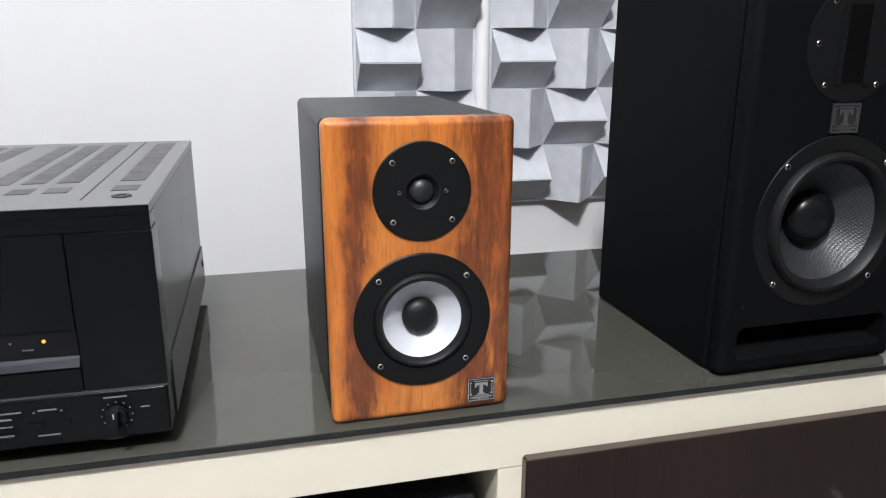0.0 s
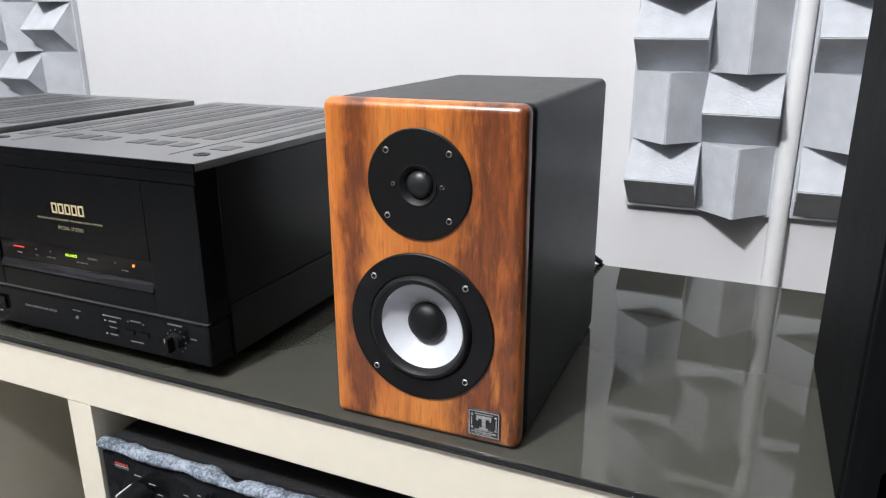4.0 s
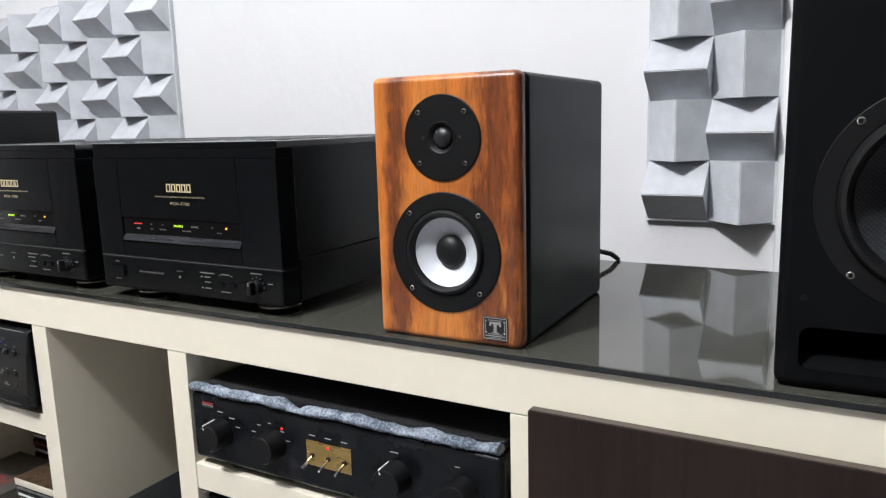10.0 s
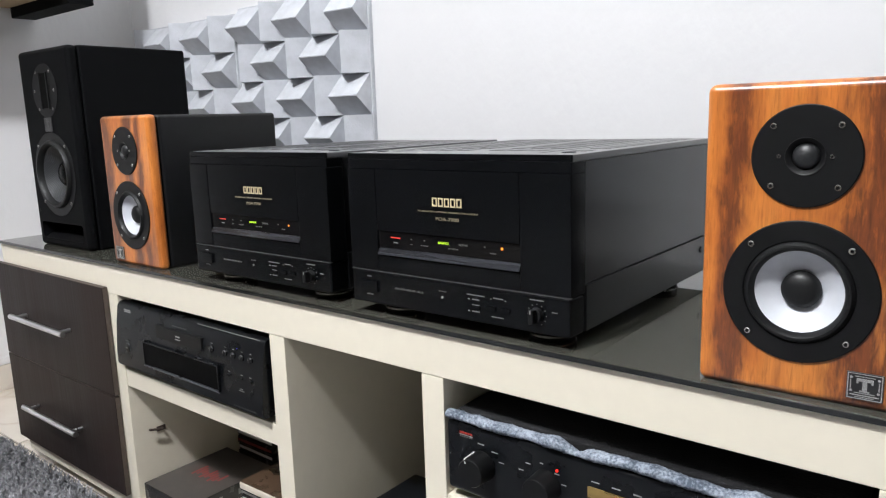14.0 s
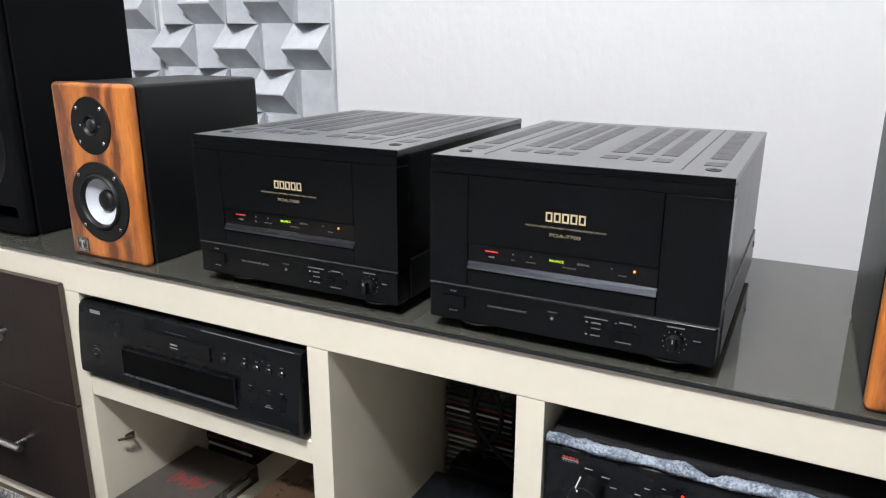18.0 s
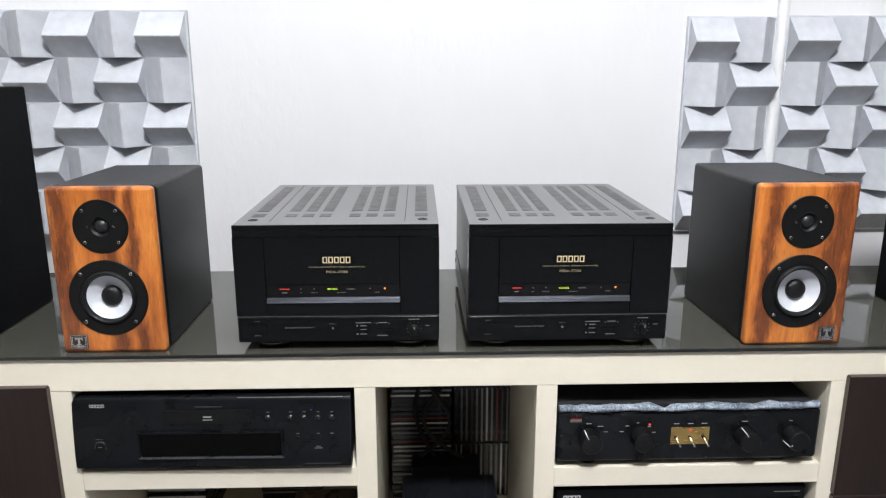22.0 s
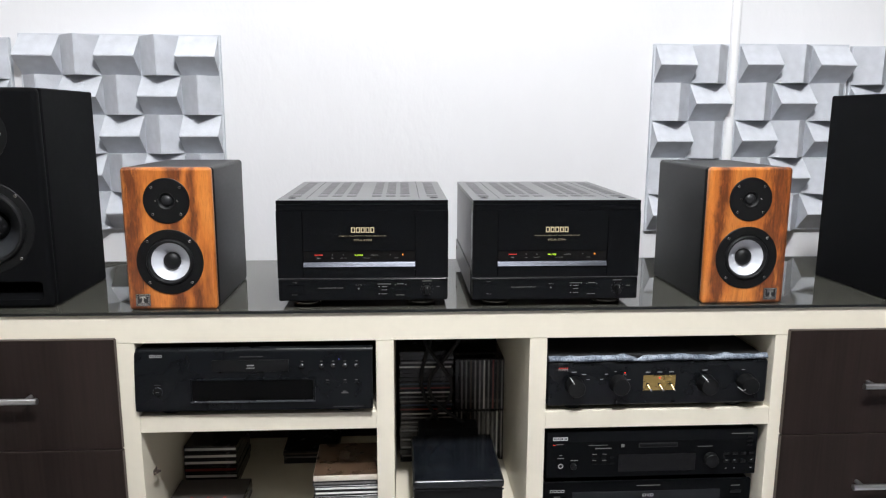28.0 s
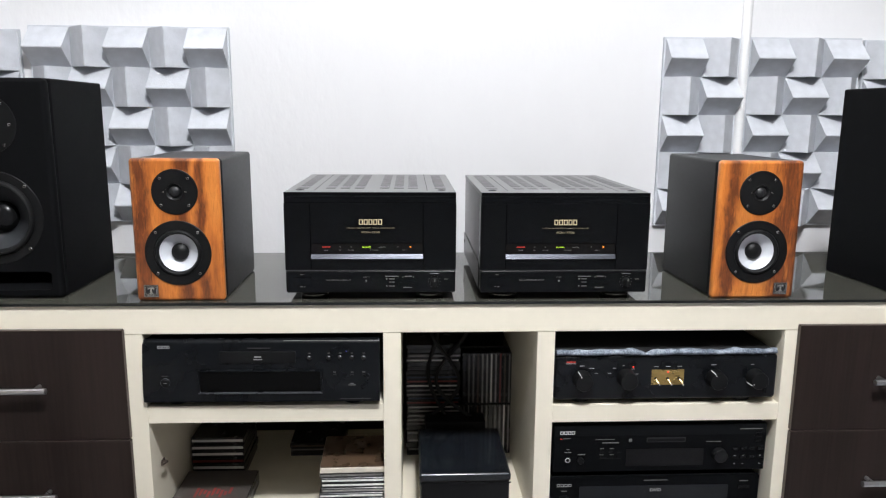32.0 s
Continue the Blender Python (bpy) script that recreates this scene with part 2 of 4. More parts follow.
M["alu"] = mat("brushed_aluminium", (0.66, 0.66, 0.67), 0.32, metal=1.0, vary=0.08, scale=200, stretch=(0.05, 1, 1))
M["bar"] = mat("dark_satin_bar", (0.095, 0.10, 0.117), 0.27, metal=0.95, vary=0.05, scale=200, stretch=(0.05, 1, 1))
M["player_lip"] = mat("satin_grey_lip", (0.13, 0.135, 0.15), 0.32, metal=0.7, vary=0.05)
M["gold"] = mat("brushed_gold_plate", (0.52, 0.36, 0.13), 0.28, metal=1.0, vary=0.2, scale=90, stretch=(0.3, 1, 1))
M["goldprint"] = mat("gold_print", (0.55, 0.45, 0.27), 0.4, vary=0.05)
M["golddim"] = mat("dull_gold_print", (0.32, 0.27, 0.17), 0.45, vary=0.05)
M["print"] = mat("pale_print", (0.36, 0.36, 0.35), 0.5, vary=0.05)
M["faint"] = mat("barely_visible_print", (0.05, 0.05, 0.05), 0.5, vary=0.05)
M["white_line"] = mat("white_line", (0.75, 0.75, 0.74), 0.4, vary=0.03)
M["dimprint"] = mat("faint_print", (0.16, 0.16, 0.15), 0.5, vary=0.05)
M["red"] = mat("red_print", (0.45, 0.03, 0.02), 0.5, vary=0.05)
M["led_red"] = mat("red_lamp", (0.5, 0.02, 0.01), 0.4, glow=((1.0, 0.03, 0.02), 1.3))
M["led_line"] = mat("dim_red_lamp", (0.4, 0.03, 0.02), 0.4, glow=((1.0, 0.05, 0.04), 0.5))
M["led_green"] = mat("green_lamp", (0.3, 0.5, 0.02), 0.4, glow=((0.62, 1.0, 0.05), 0.9))
M["led_amber"] = mat("amber_lamp", (0.6, 0.25, 0.02), 0.4, glow=((1.0, 0.20, 0.02), 2.0))
M["led_blue"] = mat("blue_lamp", (0.05, 0.05, 0.5), 0.4, glow=((0.15, 0.15, 1.0), 0.12))
M["felt"] = mat("blue_grey_felt", (0.33, 0.37, 0.43), 0.95, scale=380, bump=1.0, bump_scale=320, colour2=(0.06, 0.078, 0.105), spread=0.2)
M["rug"] = mat("grey_shag", (0.34, 0.34, 0.355), 0.95, vary=0.4, scale=110, colour2=(0.09, 0.09, 0.10), bump=0.8, bump_scale=200)
M["tile"] = marble("beige_marble_tile")
M["tan"] = mat("tan_board", (0.36, 0.26, 0.15), 0.5, vary=0.15, scale=30, stretch=(1, 0.1, 1))
M["grout"] = mat("grey_grout", (0.20, 0.175, 0.15), 0.9, vary=0.1)
M["pvc"] = mat("white_conduit", (0.78, 0.78, 0.78), 0.45, vary=0.03)
M["badge"] = mat("black_plaque", (0.012, 0.012, 0.013), 0.35, vary=0.1)
M["dull_relief"] = mat("dull_relief", (0.09, 0.09, 0.09), 0.4, metal=0.5, vary=0.1)
M["silver"] = mat("silver_relief", (0.62, 0.62, 0.60), 0.24, metal=0.92, vary=0.1, rough_vary=0.03)
M["cable"] = mat("black_braided_cable", (0.007, 0.007, 0.007), 0.6, vary=0.3, scale=500, bump=0.6, bump_scale=500)
M["paper"] = mat("pale_card", (0.62, 0.56, 0.47), 0.7, vary=0.08, scale=60)
M["white_case"] = mat("white_inlay", (0.78, 0.77, 0.73), 0.35, vary=0.08, piece=0.15)
M["grey_case"] = mat("grey_inlay", (0.22, 0.21, 0.20), 0.3, vary=0.2, piece=0.4)
M["dark_case"] = mat("dark_case", (0.022, 0.021, 0.021), 0.25, vary=0.2, piece=0.3)
M["gloss_button"] = mat("glossy_button", (0.010, 0.010, 0.011), 0.2, vary=0.05, spec=0.6)
M["brown_case"] = mat("brown_sleeve", (0.060, 0.036, 0.022), 0.3, vary=0.2, scale=30)
M["red_mark"] = mat("dull_red_mark", (0.23, 0.035, 0.03), 0.6, vary=0.2)
M["red_case"] = mat("red_inlay", (0.20, 0.025, 0.02), 0.35, vary=0.15)
M["blue_case"] = mat("blue_inlay", (0.02, 0.035, 0.075), 0.35, vary=0.15)
M["grey_card"] = mat("dull_grey_card", (0.060, 0.052, 0.047), 0.55, vary=0.35, scale=60)
M["lid"] = mat("smoked_lid", (0.007, 0.0085, 0.011), 0.15, vary=0.3, scale=30, rough_vary=0.06)
M["foot_wood"] = mat("varnished_foot", (0.25, 0.17, 0.06), 0.4, vary=0.2)


# ---- tools ----
def box(bm, x0, x1, y0, y1, z0, z1, bevel=0.0, segments=2):
    r = bmesh.ops.create_cube(bm, size=1, matrix=Matrix.Translation(((x0 + x1) / 2, (y0 + y1) / 2, (z0 + z1) / 2)) @ Matrix.Diagonal((x1 - x0, y1 - y0, z1 - z0, 1)))
    if bevel:
        edges = list({e for v in r["verts"] for e in v.link_edges})
        bmesh.ops.bevel(bm, geom=edges, offset=bevel, segments=segments, profile=0.5, affect="EDGES")
    return bm


def boxed(*a, **k):
    return box(bmesh.new(), *a, **k)


def lathe(profile, centre=(0, 0, 0), axis="y", steps=40, bm=None):
    """Turn (radius, distance) points round an axis."""
    bm = bm or bmesh.new()
    rings = []
    for r, d in profile:
        ring = []
        for i in range(steps if r > 1e-6 else 1):
            a = 2 * math.pi * i / steps
            u, v = r * math.cos(a), r * math.sin(a)
            p = {"y": (u, d, v), "z": (u, v, d), "x": (d, u, v)}[axis]
            ring.append(bm.verts.new(Vector(centre) + Vector(p)))
        rings.append(ring)
    for a, c in zip(rings, rings[1:]):
        for i in range(steps):
            f = [a[i % len(a)], a[(i + 1) % len(a)], c[(i + 1) % len(c)], c[i % len(c)]]
            f = [v for j, v in enumerate(f) if v not in f[:j]]
            if len(f) > 2:
                bm.faces.new(f)
    bmesh.ops.recalc_face_normals(bm, faces=bm.faces)
    return bm


def even_normals(me, angle=35):
    """Smooth shading in which the larger face rules, so that flats stay flat beside rounded edges."""
    for p in me.polygons:
        p.use_smooth = True
    limit = math.cos(radians(angle))
    around = {}
    faces = [(p.normal.copy(), p.area, tuple(p.vertices)) for p in me.polygons]
    for n, area, vs in faces:
        for v in vs:
            around.setdefault(v, []).append((n, area))
    out = []
    for n, area, vs in faces:
        for v in vs:
            s = Vector((0, 0, 0))
            for m, w in around[v]:
                if m.dot(n) > limit:
                    s += m * w
            out.append(s.normalized() if s.length > 0 else n)
    me.normals_split_custom_set(out)


def mesh_of(name, bm, material, smooth=35):
    me = bpy.data.meshes.new(name)
    bm.to_mesh(me)
    bm.free()
    me.materials.append(material)
    if smooth:
        even_normals(me, smooth)
    return me


def part(name, bm, material, parent, label="", smooth=35):
    ob = new(name, mesh_of(name, bm, material, smooth))
    ob.parent = parent
    if label:
        ob["label"] = label
    return ob


def thing(name, m, label, category, group="", kind=""):
    ob = new(name)
    ob.empty_display_size = 0.05
    ob.matrix_world = m
    return tagged(ob, label, category, group, kind)


def solid(name, bm, material, label, category, group="", kind="", m=None, smooth=35):
    ob = new(name, mesh_of(name, bm, material, smooth))
    if m is not None:
        ob.matrix_world = m
    return tagged(ob, label, category, group, kind)


def carve(ob, cutters):
    """Cut the bmeshes out of ob's mesh."""
    bpy.context.view_layer.update()
    for bm in cutters:
        me = bpy.data.meshes.new("cutter")
        bm.to_mesh(me)
        bm.free()
        c = new("cutter", me)
        c.matrix_world = ob.matrix_world
        md = ob.modifiers.new("cut", "BOOLEAN")
        md.object, md.operation, md.solver = c, "DIFFERENCE", "EXACT"
        bpy.context.view_layer.update()
        done = bpy.data.meshes.new_from_object(ob.evaluated_get(bpy.context.evaluated_depsgraph_get()))
        ob.modifiers.clear()
        ob.data = done
        bpy.data.objects.remove(c)
    even_normals(ob.data)


def words(text, height, material, parent, x, y, z, name="lettering", align="CENTER", tilt=90, wide=1.0):
    """Raised lettering that faces -y, its middle at x, y, z."""
    cu = bpy.data.curves.new(name, "FONT")
    cu.body, cu.size, cu.align_x, cu.align_y, cu.extrude = text, height / 0.7, align, "CENTER", 0.00015
    tmp = new(name, cu)
    bpy.context.view_layer.update()
    me = bpy.data.meshes.new_from_object(tmp.evaluated_get(bpy.context.evaluated_depsgraph_get()))
    bpy.data.objects.remove(tmp)
    me.materials.append(material)
    ob = new(name, me)
    ob.parent = parent
    ob.matrix_basis = Matrix.Translation((x, y, z)) @ pose(0, 0, 0, tilt, 0, 0) @ Matrix.Diagonal((wide, 1, 1, 1))
    return ob


def tube(points, radius, sides=8, bm=None):
    """A round bar along points."""
    bm = bm or bmesh.new()
    pts = [Vector(p) for p in points]
    rings = []
    for i, p in enumerate(pts):
        d = (pts[min(i + 1, len(pts) - 1)] - pts[max(i - 1, 0)]).normalized()
        q = d.to_track_quat("Z", "Y")
        rings.append([bm.verts.new(p + q @ Vector((radius * math.cos(2 * math.pi * k / sides), radius * math.sin(2 * math.pi * k / sides), 0))) for k in range(sides)])
    for a, c in zip(rings, rings[1:]):
        for k in range(sides):
            bm.faces.new((a[k], a[(k + 1) % sides], c[(k + 1) % sides], c[k]))
    bm.faces.new(rings[0][::-1])
    bm.faces.new(rings[-1])
    bmesh.ops.recalc_face_normals(bm, faces=bm.faces)
    return bm


def ring_screw(x, y, z, r, parent):
    """A bright washer round a dark socket head, facing -y."""
    s = part("screw", lathe([(r, 0.0003), (r, -0.0008), (r * 0.86, -0.0012), (r * 0.62, -0.0012), (r * 0.56, -0.0004), (0, -0.0004)], (x, y, z), steps=16), M["steel"], parent, "bright screw ring")
    part("socket", lathe([(r * 0.52, -0.0004), (r * 0.50, -0.0010), (r * 0.30, -0.0010), (r * 0.26, -0.0005), (0, -0.0005)], (x, y, z), steps=12), M["plastic"], s, "dark socket head")
    return s


# ---- room ----
LEFT, RIGHT, BACK, NEAR, HIGH = -2.10, 3.40, 1.232, -4.80, 2.60
TOP = 0.527
tagged(solid("wall_north", boxed(LEFT - 0.15, RIGHT + 0.15, BACK, BACK + 0.15, 0, HIGH), M["wall"], "white plastered wall behind the console", "wall", kind="structure"))
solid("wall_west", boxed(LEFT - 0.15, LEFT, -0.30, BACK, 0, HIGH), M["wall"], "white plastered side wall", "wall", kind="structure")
# out of view from here on: walls darkened so less light bounces into the bays
solid("wall_west_far", boxed(LEFT - 0.15, LEFT, NEAR, -0.30, 0, HIGH), M["far_wall"], "unseen end of the side wall, darkened to cut bounced light", "wall", kind="structure")
solid("wall_east", boxed(RIGHT, RIGHT + 0.15, NEAR, BACK, 0, HIGH), M["far_wall"], "unseen side wall, darkened to cut bounced light", "wall", kind="structure")
solid("wall_south", boxed(LEFT - 0.15, RIGHT + 0.15, NEAR - 0.15, NEAR, 0, HIGH), M["far_wall"], "unseen wall facing the console, darkened to cut bounced light", "wall", kind="structure")
solid("ceiling", boxed(LEFT - 0.15, RIGHT + 0.15, NEAR - 0.15, BACK + 0.15, HIGH, HIGH + 0.12), M["ceiling"], "plain white ceiling", "ceiling", kind="structure")
floor = solid("floor", boxed(LEFT - 0.15, RIGHT + 0.15, NEAR - 0.15, BACK + 0.15, -0.12, -0.004), M["grout"], "beige marbled tile floor with narrow joints", "floor", kind="structure")
skirt = solid("baseboard", boxed(LEFT, LEFT + 0.010, NEAR, BACK, 0, 0.074, 0.001), M["grout"], "beige tile skirting along the side wall", "baseboard", kind="structure")
for y in (-0.335, 0.115, 0.565, 1.015):
    part("tile", boxed(LEFT + 0.004, LEFT + 0.014, y + 0.0015, min(y + 0.4485, BACK), 0.0005, 0.076, 0.001), M["tile"], skirt)
part("plaster_lip", boxed(LEFT + 0.0005, LEFT + 0.007, NEAR, BACK, 0.0765, 0.098, 0.003), M["wall"], skirt)

# ---- console ----
FRONT, DEEP = 0.550, 1.02
console = thing("media_console", pose(0, 0, 0), "long low cream media console with dark wood-grain drawers and open bays", "cabinet")
WOODS = (("end_panel", -1.53, -1.497), ("upright", -1.055, -1.022), ("upright", -0.583, -0.5495), ("upright", -0.2935, -0.260), ("upright", 0.1825, 0.2155), ("end_panel", 0.657, 0.690))
for name, a, c in WOODS:
    part(name, boxed(a, c, FRONT, DEEP, 0.062, 0.466, 0.0012), M["cream"], console)
part("top_rail", boxed(-1.53, 0.69, FRONT - 0.0005, DEEP, 0.4665, 0.5205, 0.0015), M["cream"], console, "cream laminate top slab")
part("shelf", boxed(-1.022, -0.583, FRONT + 0.001, DEEP - 0.01, 0.292, 0.326, 0.0012), M["cream"], console)
part("shelf", boxed(-0.260, 0.1825, FRONT + 0.001, DEEP - 0.01, 0.284, 0.319, 0.0012), M["cream"], console)
part("bottom_panel", boxed(-1.53, 0.69, FRONT + 0.001, DEEP, 0.030, 0.0618, 0.0012), M["cream"], console)
part("back_panel", boxed(-1.53, 0.69, DEEP, DEEP + 0.006, 0.030, 0.52), M["brown"], console, "dark brown back board")
for a in (-1.44, -0.98, -0.42, 0.14, 0.60):
    for y in (FRONT + 0.045, DEEP - 0.06):
        part("foot", boxed(a - 0.02, a + 0.02, y - 0.02, y + 0.02, 0.0, 0.030, 0.003), M["foot_wood"], console, "small varnished wooden foot")


def drawer(x0, x1, z0, z1, hx0, hx1, hz):
    d = part("drawer", boxed(x0, x1, FRONT - 0.0115, FRONT - 0.0006, z0, z1, 0.0015), M["brown"], console, "dark brown wood-grain drawer front")
    part("edge_band", boxed(x0 + 0.0012, x1 - 0.0012, FRONT - 0.0103, FRONT - 0.0012, z1 - 0.0003, z1 + 0.0006), M["brown_edge"], d, "lighter brown edge band", 0)
    for s, x in ((-1, x0), (1, x1)):
        part("edge_band", boxed(x - 0.0005, x + 0.0005, FRONT - 0.0103, FRONT - 0.0012, z0 + 0.0012, z1 - 0.0012), M["brown_edge"], d, "lighter brown edge band", 0)
    y = FRONT - 0.0115
    bm = tube([(hx0, y - 0.024, hz), (hx1, y - 0.024, hz)], 0.0058, 14)
    part("handle", bm, M["alu"], d, "brushed aluminium bar handle")
    for hx in (hx0 + 0.022, hx1 - 0.022):
        part("handle_post", tube([(hx, y - 0.024, hz), (hx, y + 0.001, hz)], 0.0042, 10), M["alu"], d)


for x0, x1, h0, h1 in ((-1.545, -1.054, -1.434, -1.186), (0.206, 0.690, 0.346, 0.594)):
    drawer(x0, x1, 0.2665, 0.4775, h0, h1, 0.3725)
    drawer(x0, x1, 0.0620, 0.2640, h0, h1, 0.1645)

glass = thing("glass_top", pose(0, 0, 0), "smoked glass sheet on top of the cream console", "glass sheet")
part("sheet", boxed(-1.525, 0.685, FRONT - 0.004, DEEP + 0.002, 0.5215, TOP, 0.0008), M["glass"], glass)
part("front_edge", boxed(-1.525, 0.685, FRONT - 0.0056, FRONT - 0.0042, 0.5213, TOP - 0.0004, 0.0004), M["edge"], glass, "polished black glass edge")

# ---- wall panels ----
def wedge(upright):
    """A foam block with one ridge: level, or turned a quarter."""
    bm = bmesh.new()
    s, d, k = 0.0497, 0.052, 0.006
    ridge = 0.004
    pts = [(-s, s), (s, s), (s, -s), (-s, -s)]
    base = [bm.verts.new((x, 0, z)) for x, z in pts]
    if upright:
        a, c = bm.verts.new((ridge, -d, s)), bm.verts.new((ridge, -d, -s))
        bm.faces.new((base[0], a, c, base[3]))
        bm.faces.new((a, base[1], base[2], c))
        bm.faces.new((base[0], base[1], a))
        bm.faces.new((base[3], c, base[2]))
    else:
        a, c = bm.verts.new((-s, -d, -ridge)), bm.verts.new((s, -d, -ridge))
        bm.faces.new((base[0], base[1], c, a))
        bm.faces.new((a, c, base[2], base[3]))
        bm.faces.new((base[0], a, base[3]))
        bm.faces.new((base[1], base[2], c))
    bm.faces.new(base)
    bmesh.ops.recalc_face_normals(bm, faces=bm.faces)
    bmesh.ops.bevel(bm, geom=[e for e in bm.edges if len({v.co.y < -0.03 for v in e.verts}) == 1 and e.verts[0].co.y < -0.03], offset=0.0015, segments=2, affect="EDGES")
    return bm


LEVEL, TURNED = mesh_of("block", wedge(False), M["foam"], 25), mesh_of("block", wedge(True), M["foam"], 25)


def acoustic_panel(x0, columns, z_top, first, label):
    p = thing("acoustic_panel", pose(x0, BACK, z_top), label, "acoustic panel", "acoustic panels on the wall")
    part("backing", boxed(-0.004, columns * 0.1 + 0.004, -0.012, -0.0005, -0.504, 0.004, 0.001), M["foam"], p)
    for i in range(columns):
        for j in range(5):
            b = new("block", LEVEL if (i + j + first) % 2 == 0 else TURNED)
            b.parent = p
            b.matrix_basis = pose(0.05 + 0.1 * i, -0.0122, -0.05 - 0.1 * j, random.uniform(-0.5, 0.5), random.uniform(-0.6, 0.6), random.uniform(-0.5, 0.5))


acoustic_panel(-1.504, 5, 1.079, 0, "grey foam wall panel of five by five ridged blocks")
acoustic_panel(-2.035, 5, 1.068, 1, "grey foam wall panel of ridged blocks in the corner")
acoustic_panel(0.150, 2, 1.068, 0, "narrow cut grey foam wall panel beside the conduit")
acoustic_panel(0.383, 3, 1.070, 0, "grey foam wall panel of ridged blocks beside the conduit")
acoustic_panel(0.700, 5, 1.066, 1, "grey foam wall panel of five by five ridged blocks")
conduit = thing("conduit", pose(0.3655, BACK, 0), "white plastic cable conduit running up the wall", "conduit")
part("pipe", tube([(0, -0.0135, 0.0), (0, -0.0135, HIGH)], 0.0122, 18), M["pvc"], conduit)

# ---- small loudspeakers ----
def plaque(parent, x, y, z, s=0.013, relief="silver"):
    p = part("badge", boxed(x - s, x + s, y - 0.0012, y, z - s * 0.86, z + s * 0.86, 0.0004), M["badge"], parent, "black plaque with a silver relief emblem")
    y = y - 0.0012
    t, h = s * 0.06, s * 0.86

    def bar(bm, a):
        box(bm, x + a[0] * s, x + a[1] * s, y - 0.0005, y + 0.0001, z + a[2] * h, z + a[3] * h)

    letter = bmesh.new()
    for a in ((-0.46, 0.46, 0.36, 0.60), (-0.46, -0.34, 0.20, 0.36), (0.34, 0.46, 0.20, 0.36), (-0.13, 0.13, -0.30, 0.36), (-0.27, 0.27, -0.42, -0.30)):
        bar(letter, a)
    part("emblem", letter, M[relief], p, "raised metal emblem", 0)
    for a in ((-0.94, 0.94, 0.88, 0.95), (-0.94, 0.94, -0.95, -0.88), (-0.95, -0.88, -0.88, 0.88), (0.88, 0.95, -0.88, 0.88), (-0.56, 0.56, 0.69, 0.76), (-0.56, 0.56, -0.53, -0.46), (-0.80, -0.73, -0.20, 0.44), (0.73, 0.80, -0.20, 0.44), (-0.78, 0.78, -0.70, -0.61), (-0.5, 0.5, -0.82, -0.76)):
        bm = bmesh.new()
        bar(bm, a)
        part("relief_line", bm, M[relief], p, "", 0)
    for sx in (-1, 1):
        for zz in (0.62, -0.36):
            part("corner_stud", lathe([(t * 1.5, 0.0001), (t * 1.5, -0.0005), (0, -0.0006)], (x + sx * s * 0.74, y, z + zz * h), steps=8), M[relief], p)


